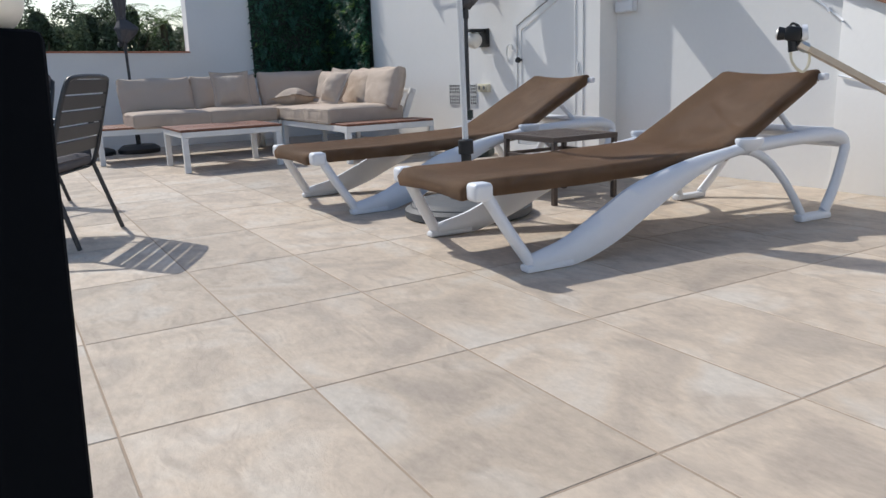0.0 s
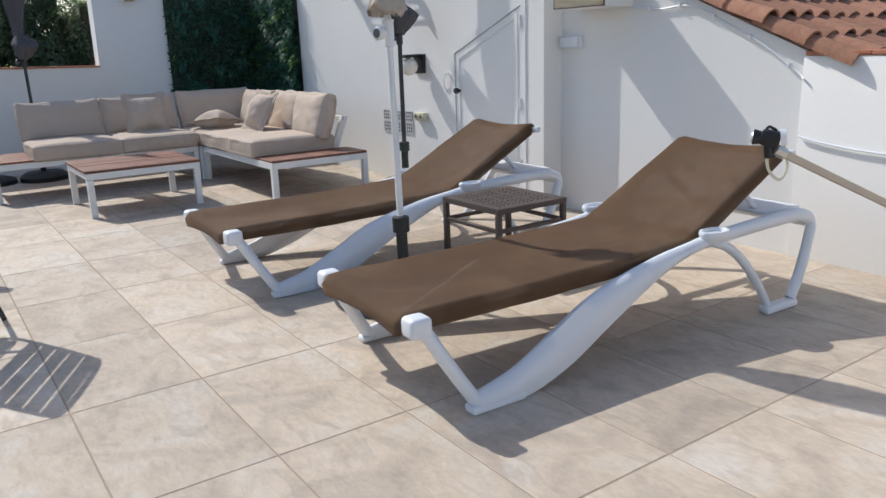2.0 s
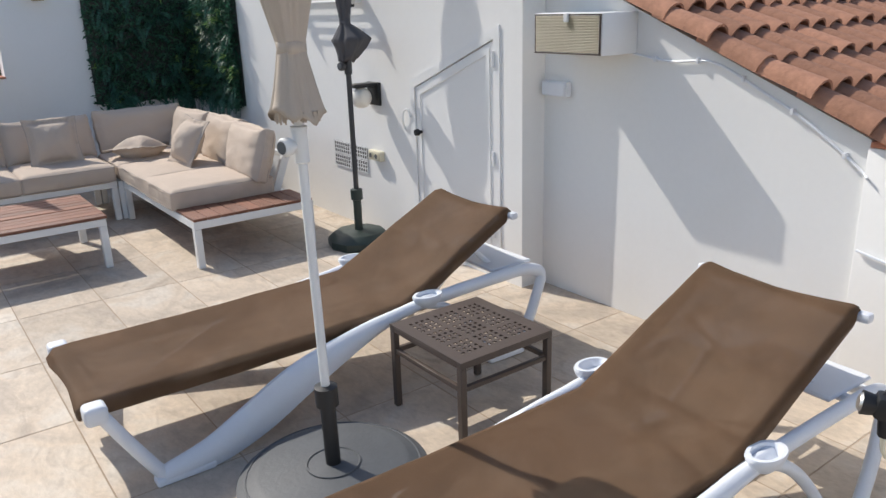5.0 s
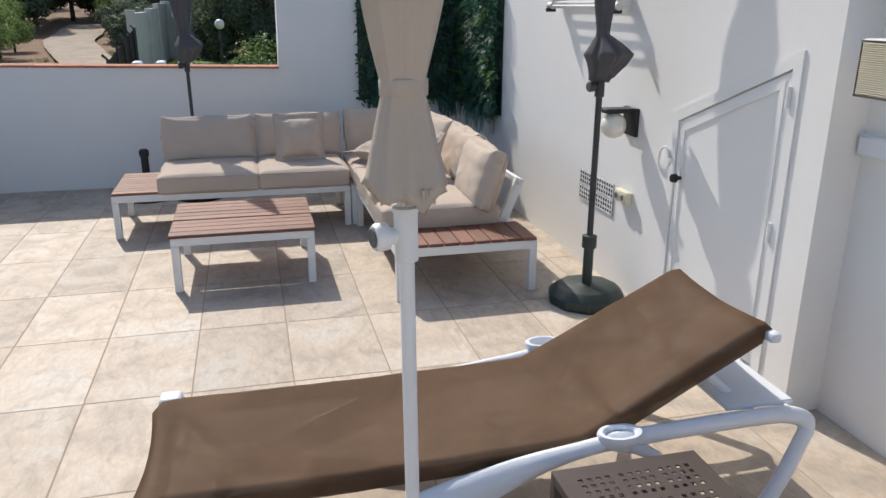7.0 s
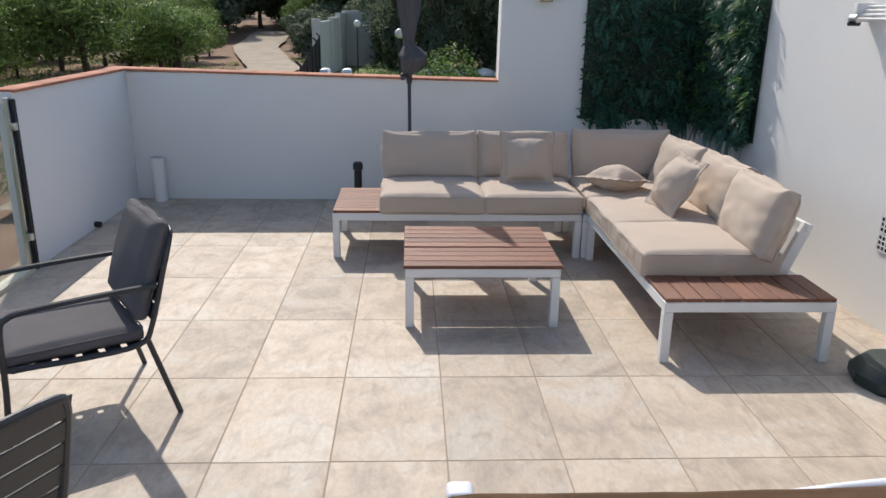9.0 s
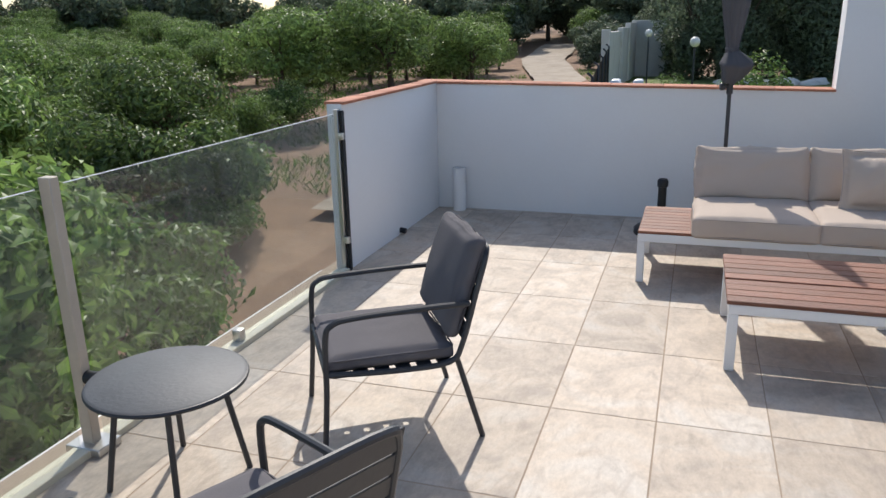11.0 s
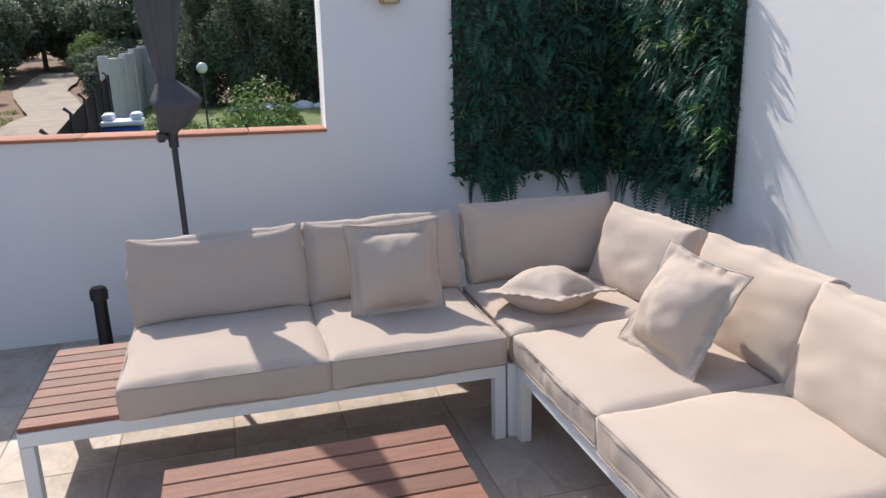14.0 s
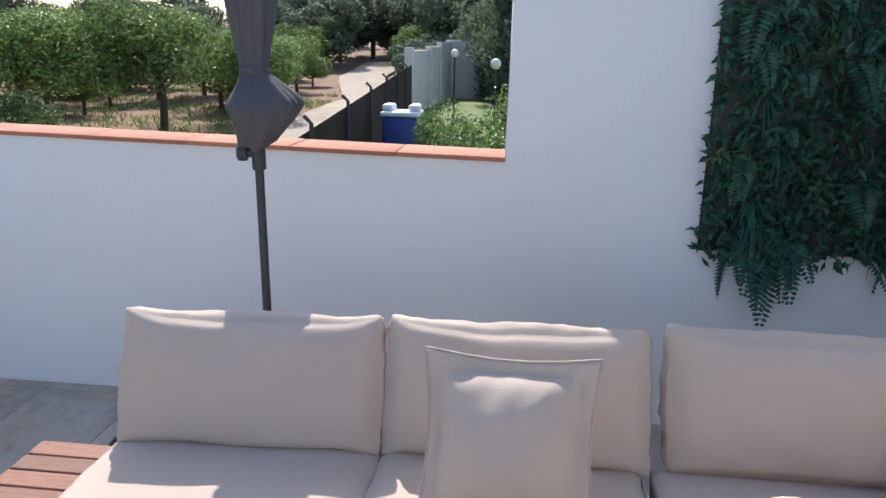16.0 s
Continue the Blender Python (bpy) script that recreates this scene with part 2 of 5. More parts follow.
def sling_material():
    m = material("brown_textilene", (0.198, 0.116, 0.064), 0.75, vary=0.3, scale=4.5, bump=0.3, bump_scale=420, spec=0.35, stain=0.15)
    N, L = m.node_tree.nodes, m.node_tree.links
    p, out = N["Principled BSDF"], N["Material Output"]
    co, fade = N.new("ShaderNodeTexCoord"), N.new("ShaderNodeTexNoise")
    fade.inputs["Scale"].default_value, fade.inputs["Detail"].default_value, fade.inputs["Distortion"].default_value = 4.0, 7, 0.6
    L.new(co.outputs["Object"], fade.inputs[0])
    amount, worn = N.new("ShaderNodeMapRange"), N.new("ShaderNodeMix")
    worn.data_type = "RGBA"
    amount.inputs[1].default_value, amount.inputs[2].default_value, amount.inputs[4].default_value = 0.46, 0.66, 0.45
    L.new(fade.outputs[0], amount.inputs[0])
    L.new(amount.outputs[0], worn.inputs[0])
    L.new(p.inputs["Base Color"].links[0].from_socket, worn.inputs[6])
    worn.inputs[7].default_value = (0.265, 0.166, 0.102, 1)
    L.new(worn.outputs[2], p.inputs["Base Color"])
    tr = N.new("ShaderNodeBsdfTransparent")
    mx = N.new("ShaderNodeMixShader")
    mx.inputs[0].default_value = 0.96
    L.new(tr.outputs[0], mx.inputs[1]), L.new(p.outputs[0], mx.inputs[2])
    L.new(mx.outputs[0], out.inputs[0])
    return m


SLING = sling_material()


def glass_material():
    m = bpy.data.materials.new("balustrade_glass")
    m.use_nodes = True
    N, L = m.node_tree.nodes, m.node_tree.links
    out = N["Material Output"]
    N.remove(N["Principled BSDF"])
    tr = N.new("ShaderNodeBsdfTransparent")
    tr.inputs[0].default_value = (0.95, 0.97, 0.96, 1)
    gl = N.new("ShaderNodeBsdfGlossy")
    gl.inputs["Roughness"].default_value = 0.02
    dust = N.new("ShaderNodeBsdfDiffuse")
    dust.inputs[0].default_value = (0.55, 0.52, 0.46, 1)
    lw = N.new("ShaderNodeLayerWeight")
    pw = N.new("ShaderNodeMath")
    pw.operation = "POWER"
    pw.inputs[1].default_value = 4.0
    L.new(lw.outputs["Facing"], pw.inputs[0])
    fres = N.new("ShaderNodeMath")
    fres.operation = "MULTIPLY_ADD"
    fres.inputs[1].default_value, fres.inputs[2].default_value = 0.45, 0.03
    L.new(pw.outputs[0], fres.inputs[0])
    m1, m2 = N.new("ShaderNodeMixShader"), N.new("ShaderNodeMixShader")
    m1.inputs[0].default_value = 0.07
    L.new(tr.outputs[0], m1.inputs[1]), L.new(dust.outputs[0], m1.inputs[2])
    L.new(fres.outputs[0], m2.inputs[0]), L.new(m1.outputs[0], m2.inputs[1]), L.new(gl.outputs[0], m2.inputs[2])
    L.new(m2.outputs[0], out.inputs[0])
    return m


GLASS = glass_material()

# ---- building helpers ----


def mesh_of(name, bm, mat, smooth=None):
    me = bpy.data.meshes.new(name)
    bmesh.ops.recalc_face_normals(bm, faces=bm.faces)
    bm.to_mesh(me)
    bm.free()
    if smooth is not None:
        for poly in me.polygons:
            poly.use_smooth = True
        me.set_sharp_from_angle(angle=radians(smooth))
    me.materials.append(mat)
    return me


def part(name, bm, mat, parent, label="", smooth=40):
    ob = new(name, mesh_of(name, bm, mat, smooth))
    ob.parent = parent
    return tagged(ob, label)


def thing(name, label, category, m=Matrix(), group="", kind=""):
    ob = new(name)
    ob.matrix_basis = m
    ob.empty_display_size = 0.1
    return tagged(ob, label, category, group, kind)


def solo(name, bm, mat, label, category, m=Matrix(), kind="", smooth=40, group=""):
    ob = new(name, mesh_of(name, bm, mat, smooth))
    ob.matrix_basis = m
    return tagged(ob, label, category, group, kind)


def BM():
    return bmesh.new()


def merge(bm, other, m=None):
    me = bpy.data.meshes.new("tmp")
    if m is not None:
        bmesh.ops.transform(other, matrix=m, verts=other.verts)
    other.to_mesh(me)
    other.free()
    bm.from_mesh(me)
    bpy.data.meshes.remove(me)
    return bm


def box(x0, y0, z0, x1, y1, z1, bevel=0.004, seg=1, bm=None, m=None):
    b = BM()
    bmesh.ops.create_cube(b, size=1)
    for v in b.verts:
        v.co = Vector(((x0 + x1) / 2 + v.co.x * (x1 - x0), (y0 + y1) / 2 + v.co.y * (y1 - y0), (z0 + z1) / 2 + v.co.z * (z1 - z0)))
    if bevel:
        bmesh.ops.bevel(b, geom=b.edges[:], offset=bevel, segments=seg, affect="EDGES", profile=0.5)
    if m is not None:
        bmesh.ops.transform(b, matrix=m, verts=b.verts)
    return merge(bm, b) if bm is not None else b


def tube(pts, r, seg=10, bm=None, closed=False):
    """A round tube along points; r is one radius or one for each point."""
    bm = bm if bm is not None else BM()
    pts = [Vector(p) for p in pts]
    n = len(pts)
    rs = r if isinstance(r, (list, tuple)) else [r] * n
    rings, ref = [], None
    for i, p in enumerate(pts):
        a = pts[(i - 1) % n] if (i or closed) else p
        b = pts[(i + 1) % n] if (i < n - 1 or closed) else p
        d = (b - a).normalized()
        if ref is None:
            ref = d.orthogonal().normalized()
        ref = (ref - d * ref.dot(d)).normalized()
        s = d.cross(ref)
        rings.append([bm.verts.new(p + rs[i] * (math.cos(2 * math.pi * k / seg) * ref + math.sin(2 * math.pi * k / seg) * s)) for k in range(seg)])
    for i in range(n if closed else n - 1):
        a, b = rings[i], rings[(i + 1) % n]
        for k in range(seg):
            bm.faces.new((a[k], a[(k + 1) % seg], b[(k + 1) % seg], b[k]))
    if not closed:
        bm.faces.new(rings[0][::-1])
        bm.faces.new(rings[-1])
    return bm


def lathe(profile, seg=28, bm=None, wob=None):
    """profile: (radius, z) from bottom to top; closed with caps."""
    bm = bm if bm is not None else BM()
    rings = []
    for i, (r, z) in enumerate(profile):
        ring = []
        for k in range(seg):
            a = 2 * math.pi * k / seg
            rr = r * (wob(a, z) if wob else 1)
            ring.append(bm.verts.new((rr * math.cos(a), rr * math.sin(a), z)))
        rings.append(ring)
    for a, b in zip(rings, rings[1:]):
        for k in range(seg):
            bm.faces.new((a[k], a[(k + 1) % seg], b[(k + 1) % seg], b[k]))
    bm.faces.new(rings[0][::-1])
    bm.faces.new(rings[-1])
    return bm


def smooth_path(pts, n=6):
    """Catmull-Rom through points."""
    pts = [Vector(p) for p in pts]
    out = []
    for i in range(len(pts) - 1):
        p0, p1, p2, p3 = pts[max(i - 1, 0)], pts[i], pts[i + 1], pts[min(i + 2, len(pts) - 1)]
        for k in range(n):
            t = k / n
            out.append(0.5 * ((2 * p1) + (p2 - p0) * t + (2 * p0 - 5 * p1 + 4 * p2 - p3) * t * t + (3 * p1 - p0 - 3 * p2 + p3) * t ** 3))
    out.append(pts[-1])
    return out


def band(path, side, bm=None):
    """A bar of rounded section swept in a plane. path: (x, z, height); side: (y, width)."""
    bm = bm if bm is not None else BM()
    y0, w = side
    rings = []
    n = len(path)
    for i, (x, z, h) in enumerate(path):
        a, b = path[max(i - 1, 0)], path[min(i + 1, n - 1)]
        d = Vector((b[0] - a[0], b[1] - a[1])).normalized()
        nx, nz = -d.y, d.x
        c = 0.3
        ring = []
        for u, v in ((-1, -c), (-c, -1), (c, -1), (1, -c), (1, c), (c, 1), (-c, 1), (-1, c)):
            ring.append(bm.verts.new((x + nx * v * h / 2, y0 + u * w / 2, z + nz * v * h / 2)))
        rings.append(ring)
    for a, b in zip(rings, rings[1:]):
        for k in range(8):
            bm.faces.new((a[k], a[(k + 1) % 8], b[(k + 1) % 8], b[k]))
    bm.faces.new(rings[0][::-1])
    bm.faces.new(rings[-1])
    return bm


def cushion(w, d, h, puff=0.02, r=0.045, seed=0, n=26, sag=0.0, pinch=0.0):
    """A soft box, middle of the base at the origin: w along x, d along y, h along z."""
    bm = BM()
    bmesh.ops.create_cube(bm, size=2)
    bmesh.ops.subdivide_edges(bm, edges=bm.edges[:], cuts=n, use_grid_fill=True)
    for v in bm.verts:
        x, y, z = v.co
        half = Vector((w / 2, d / 2, h / 2))
        q = Vector((x * half.x, y * half.y, z * half.z))
        inner = Vector([max(-half[k] + r, min(half[k] - r, q[k])) for k in range(3)])
        off = q - inner
        if off.length > 1e-6:
            q = inner + off.normalized() * r
        fx, fy, fz = 1 - x * x, 1 - y * y, 1 - z * z
        q.z += (1 if z > 0 else -1) * abs(z) * puff * (fx * fy) ** 0.5
        q.x += (1 if x > 0 else -1) * abs(x) ** 3 * puff * 0.5 * fy * fz
        q.y += (1 if y > 0 else -1) * abs(y) ** 3 * puff * 0.5 * fx * fz
        k = noise.noise(Vector((q.x * 4 + seed * 7.1, q.y * 4, q.z * 4))) * 0.013 + noise.noise(Vector((q.x * 13 + seed * 3, q.y * 13, q.z * 13))) * 0.0025
        edge = max(abs(x), abs(y)) ** 7 * (1 - 0.5 * abs(z))
        k += noise.noise(Vector((q.x * 30 + seed, q.y * 30, q.z * 9))) * 0.010 * edge
        k -= abs(noise.noise(Vector(((x * (1 if y > 0 else -1) - abs(y)) * 5 + seed, abs(x * y) * 1.3, seed)))) * 0.016 * (abs(x * y)) ** 1.5
        q += q.normalized() * k
        horn = (abs(x) * abs(y)) ** 6
        q.x += (1 if x > 0 else -1) * horn * 0.012
        q.y += (1 if y > 0 else -1) * horn * 0.014
        if abs(z) < 0.6:
            q.x *= 1 - 0.012 * fy
        if pinch:
            body = (max(0, 1 - abs(x) ** 3.2) * max(0, 1 - abs(y) ** 3.2)) ** 0.5
            q.z = z * h / 2 * (1 - pinch + pinch * 1.25 * body)
        if pinch:
            q.y += 0.016 * x ** 4 * (y > 0) - 0.010 * (1 - x * x) * (y > 0) * noise.noise(Vector((seed, x * 2, 4)))
            q.z += 0.010 * noise.noise(Vector((x * 2.5 + seed, y * 2.5, 2)))
        q.z -= sag * fx * fy * (z > 0)
        v.co = q + Vector((0, 0, h / 2))
    return bm


def rounded_loop(w, d, z, r=0.045, n=5):
    pts = []
    for cx, cy, a0 in ((w / 2 - r, d / 2 - r, 0), (-w / 2 + r, d / 2 - r, 90), (-w / 2 + r, -d / 2 + r, 180), (w / 2 - r, -d / 2 + r, 270)):
        for k in range(n + 1):
            a = radians(a0 + 90 * k / n)
            pts.append((cx + r * math.cos(a), cy + r * math.sin(a), z))
    return pts


def cloth_cushion(name, label, w, d, h, m, seed, puff=0.025, group="", r=0.04, pinch=0.0):
    t = thing(name, label, "cushion", m, group)
    part("cover", cushion(w, d, h, puff, r, seed, pinch=pinch), CUSHION, t, smooth=180)
    for z in ((h * (0.5 - 0.46 * (1 - pinch)),) if pinch else (0.012, h - 0.012)):
        bm = tube(rounded_loop(w + 0.004, d + 0.004, z, r), 0.0035, 6, closed=True)
        part("piping", bm, PIPING, t, "thin stitched piping", smooth=180)
    return t


def flange_pillow(name, label, s, m, seed):
    t = thing(name, label, "pillow", m, "throw pillows on the sofa")
    n = 36
    bm = BM()
    top, bot = {}, {}
    for i in range(n + 1):
        for j in range(n + 1):
            u, v = 2 * i / n - 1, 2 * j / n - 1
            c = max(0, (1 - (u * 1.235) ** 2)) * max(0, (1 - (v * 1.235) ** 2))
            pinch = 1 - 0.09 * (1 - u * u) * abs(v) - 0.09 * (1 - v * v) * abs(u)
            hgt = 0.102 * (s / 0.42) * c ** 0.5 + 0.003
            wr = noise.noise(Vector((u * 3 + seed, v * 3, 0))) * 0.008 * min(1, c * 3) + noise.noise(Vector((u * 6 + seed, v * 6, 5))) * 0.003
            fan = math.atan2(1 - abs(v), 1 - abs(u))
            wr -= abs(noise.noise(Vector((fan * 5 + seed, u + v, (u > 0) + 2 * (v > 0))))) * 0.010 * min(1, c * 4) * (abs(u * v)) ** 0.6
            e = (noise.noise(Vector((u * 6, v * 6, seed))) * 0.008 + noise.noise(Vector((u * 13, v * 13, seed))) * 0.004) * (1 - min(1, c * 6))
            x, y = u * s / 2 * pinch, v * s / 2 * pinch
            top[i, j] = bm.verts.new((x, y, hgt + wr + e))
            bot[i, j] = bm.verts.new((x, y, -hgt + wr * 0.5 + e))
    for i in range(n):
        for j in range(n):
            bm.faces.new((top[i, j], top[i + 1, j], top[i + 1, j + 1], top[i, j + 1]))
            bm.faces.new((bot[i, j], bot[i, j + 1], bot[i + 1, j + 1], bot[i + 1, j]))
    for k in range(n):
        for a, b in (((k, 0), (k + 1, 0)), ((k + 1, n), (k, n)), ((0, k + 1), (0, k)), ((n, k), (n, k + 1))):
            bm.faces.new((top[a], bot[a], bot[b], top[b]))
    rim = [(i, 0) for i in range(n)] + [(n, j) for j in range(n)] + [(i, n) for i in range(n, 0, -1)] + [(0, j) for j in range(n, 0, -1)]
    edge = [(top[k].co + bot[k].co) / 2 for k in rim]
    part("cover", bm, CUSHION, t, smooth=180)
    part("edge_binding", tube(edge, 0.0045, 6, closed=True), PIPING, t, "stitched flange edge", smooth=180)
    return t


def leaf_quads(bm, p, d, up, length, width, fold=0.25):
    """One folded leaf of four triangles."""
    d = d.normalized()
    s = d.cross(up)
    if s.length < 1e-4:
        s = d.orthogonal()
    s.normalize()
    n = s.cross(d)
    a = bm.verts.new(p)
    b = bm.verts.new(p + d * length * 0.5 + s * width / 2 + n * width * fold)
    c = bm.verts.new(p + d * length - n * length * 0.12)
    e = bm.verts.new(p + d * length * 0.5 - s * width / 2 + n * width * fold)
    mid = bm.verts.new(p + d * length * 0.5)
    for f in ((a, b, mid), (b, c, mid), (c, e, mid), (e, a, mid)):
        bm.faces.new(f)

# ---- the terrace shell ----
XL, XR, XN, YB = -1.17, 4.25, 4.43, 10.13
PAR, PARL, HIGH = 1.145, 1.215, 2.0


def wall(name, label, x0, y0, z0, x1, y1, z1):
    return solo(name, box(x0, y0, z0, x1, y1, z1, 0.008, 2), PLASTER, label, "wall", kind="structure")


bm = BM()
rim = [(XL - 0.2, -3.2), (XR + 0.22, -3.2), (XR + 0.22, HIGH), (2.30, HIGH), (2.30, PAR), (XL - 0.2, PARL)]
fa, fb = [[bm.verts.new((x, y, z)) for x, z in rim] for y in (YB, YB + 0.22)]
bm.faces.new(fa), bm.faces.new(fb[::-1])
for k in range(6):
    bm.faces.new((fa[k], fb[k], fb[(k + 1) % 6], fa[(k + 1) % 6]))
bmesh.ops.bevel(bm, geom=bm.edges[:], offset=0.008, segments=2, affect="EDGES", profile=0.5)
solo("wall_north", bm, PLASTER, "white rendered end wall stepping down to a low parapet", "wall", kind="structure")
wall("wall_west_low", "low white rendered parapet return wall", XL - 0.12, 8.02, -3.2, XL, YB - 0.002, PARL + 0.012)
DY0, DY1, DZ0, DZL, DZR = 4.94, 5.82, 0.10, 1.19, 1.54


def east_wall():
    """The wall with the slanted door opening cut through it."""
    bm = BM()
    x0, x1 = XR, XR + 0.2
    outer = [(4.70, -0.1), (YB - 0.002, -0.1), (YB - 0.002, HIGH - 0.03), (4.70, HIGH - 0.03)]
    inner = [(DY0, DZ0), (DY1, DZ0), (DY1, DZL), (DY0, DZR)]
    rings = []
    for x in (x0, x1):
        rings.append(([bm.verts.new((x, y, z)) for y, z in outer], [bm.verts.new((x, y, z)) for y, z in inner]))
    for o, i in rings:
        for k in range(4):
            bm.faces.new((o[k], o[(k + 1) % 4], i[(k + 1) % 4], i[k]))
    for j in (0, 1):
        a, b = rings[0][j], rings[1][j]
        for k in range(4):
            bm.faces.new((a[k], a[(k + 1) % 4], b[(k + 1) % 4], b[k]))
    return solo("wall_east", bm, PLASTER, "white rendered side wall with a small slanted door", "wall", kind="structure", smooth=20)


east_wall()


def rake_z(y):
    return 1.154 + 0.426 * (y - 2.785)


def recess_wall():
    bm = BM()
    pts = [(2.79, -0.1), (4.70, -0.1), (4.70, rake_z(4.70) - 0.004), (2.79, rake_z(2.79) - 0.004)]
    a = [bm.verts.new((XN, y, z)) for y, z in pts]
    b = [bm.verts.new((XN + 0.2, y, z)) for y, z in pts]
    bm.faces.new(a), bm.faces.new(b[::-1])
    for k in range(4):
        bm.faces.new((a[k], b[k], b[(k + 1) % 4], a[(k + 1) % 4]))
    return solo("wall_gable", bm, PLASTER, "white rendered gable wall under the sloping tiled roof", "wall", kind="structure", smooth=20)


recess_wall()
wall("wall_pier", "white rendered wall return above the roof", XN + 0.025, 4.702, -0.1, 7.2, 4.90, HIGH - 0.03)
wall("wall_east_low", "low white rendered wall with brick coping", XN - 0.03, -3.2, -0.1, XN + 0.19, 2.788, 1.125)
wall("wall_south", "white rendered wall closing the terrace", XL - 0.2, -3.42, -3.2, XN + 0.19, -3.202, 2.6)
solo("terrace_slab", box(XL - 0.2, -3.2, -0.35, XN + 0.2, YB, -0.0016, 0), GROUT, "mortar bed between the floor tiles", "floor", kind="structure")
solo("terrace_edge", box(XL - 0.24, -3.2, -3.2, XL - 0.202, 8.0, -0.02, 0), PLASTER, "white rendered face under the terrace edge", "wall", kind="structure")


def coping_run(name, label, a, b, width, z, over, length=0.5, thick=0.03, drop=0.0):
    """Terracotta coping pieces laid end to end from a to b."""
    run = thing(name, label, "coping", kind="structure")
    a, b = Vector(a), Vector(b)
    d = (b - a)
    n = max(1, round(d.length / length))
    step = d.length / n
    me = mesh_of("coping_tile", box(0.0015, -over, 0, step - 0.0015, width + over, thick, 0.005, 2), COPING, 40)
    rot = math.degrees(math.atan2(d.y, d.x))
    for k in range(n):
        ob = new("coping_tile", me)
        ob.parent = run
        p = a + d * (k / n)
        ob.matrix_basis = pose(p.x, p.y, z - drop * k / n + random.uniform(0, 0.0015), 0, math.degrees(drop / d.length) + random.uniform(-0.1, 0.1), rot)
    return run


coping_run("coping_north", "terracotta coping tiles on the low parapet", (XL - 0.2, YB), (2.297, YB), 0.22, PARL, 0.02, 0.48, 0.02, PARL - PAR)
coping_run("coping_high", "terracotta coping tiles on the high wall", (2.31, YB + 0.0), (XR + 0.22, YB), 0.22, HIGH, 0.012, 0.5, 0.02)
coping_run("coping_west", "terracotta coping tiles on the parapet return", (XL, 8.02), (XL, YB - 0.03), 0.12, PARL + 0.002, 0.02, 0.45, 0.022)
coping_run("coping_east", "terracotta coping tiles on the side wall", (XR + 0.2, 4.66), (XR + 0.2, YB - 0.02), 0.2, HIGH - 0.03, 0.012, 0.5, 0.025)
coping_run("coping_east_low", "terracotta coping tiles on the low side wall", (XN + 0.16, -3.2), (XN + 0.16, 2.78), 0.19, 1.125, 0.004, 0.35, 0.025)

# ---- glass balustrade ----
bal = thing("glass_balustrade", "frameless clear glass balustrade panels in a pale floor channel", "balustrade", kind="structure")
for y0, y1 in ((5.47, 7.93), (2.95, 5.33), (0.4, 2.90), (-3.15, 0.35)):
    ob = part("glass_pane", box(-1.20, y0, 0.03, -1.19, y1, 1.16, 0.0015), GLASS, bal, "clear glass pane", smooth=20)
    # White strip paints the bright line that light draws along the glass top.
    part("edge_glint", box(-1.1985, y0 + 0.003, 1.1605, -1.1915, y1 - 0.003, 1.164, 0.001), WHITE_PLASTIC, bal, "white strip painting the bright line on the glass edge", smooth=20)
part("floor_channel", box(-1.235, -3.15, -0.012, -1.145, 7.95, 0.032, 0.004), CREAM, bal, "cream floor channel")
for y in (6.55, 4.2, 1.6):
    part("clamp", box(-1.218, y - 0.03, 0.02, -1.165, y + 0.03, 0.10, 0.008, 2), ALU, bal, "metal glass clamp")
for y in (5.40,):
    part("post", box(-1.225, y - 0.025, 0.0, -1.165, y + 0.025, 1.20, 0.004), BEIGE_BAR, bal, "beige lacquered post")
    part("post_plate", box(-1.28, y - 0.07, 0.0, -1.10, y + 0.07, 0.036, 0.004), ALU, bal)
    part("knob", tube([(-1.165, y, 0.34), (-1.10, y, 0.34)], 0.03, 14), BLACK, bal, "round black knob")
part("end_channel", box(-1.208, 7.955, -0.01, -1.175, 8.015, 1.19, 0.004), ALU, bal, "aluminium wall channel")
part("seal_strip", box(-1.172, 7.975, 0.0, -1.15, 8.015, 1.18, 0.004), BLACK, bal, "black rubber seal strip")
for z in (0.22, 0.98):
    part("bracket", box(-1.175, 7.94, z, -1.135, 7.972, z + 0.05, 0.006, 2), ALU, bal)

# ---- tiled roof ----
roof = thing("tiled_roof", "sloping roof of weathered terracotta barrel tiles", "roof", kind="structure")
SLOPE = math.atan(0.426)


def barrel(r0, r1, length, th=0.012, seg=8):
    """A tapered half pipe along local -y, open below."""
    bm = BM()
    rows = []
    for y, r in ((0, r0), (-length, r1)):
        for rr in (r, r - th):
            rows.append([bm.verts.new((rr * math.cos(math.pi * k / seg), y, rr * math.sin(math.pi * k / seg))) for k in range(seg + 1)])
    a_out, a_in, b_out, b_in = rows
    for k in range(seg):
        bm.faces.new((a_out[k], a_out[k + 1], b_out[k + 1], b_out[k]))
        bm.faces.new((a_in[k + 1], a_in[k], b_in[k], b_in[k + 1]))
        bm.faces.new((a_out[k], a_in[k], a_in[k + 1], a_out[k + 1]))
        bm.faces.new((b_out[k + 1], b_in[k + 1], b_in[k], b_out[k]))
    return bm


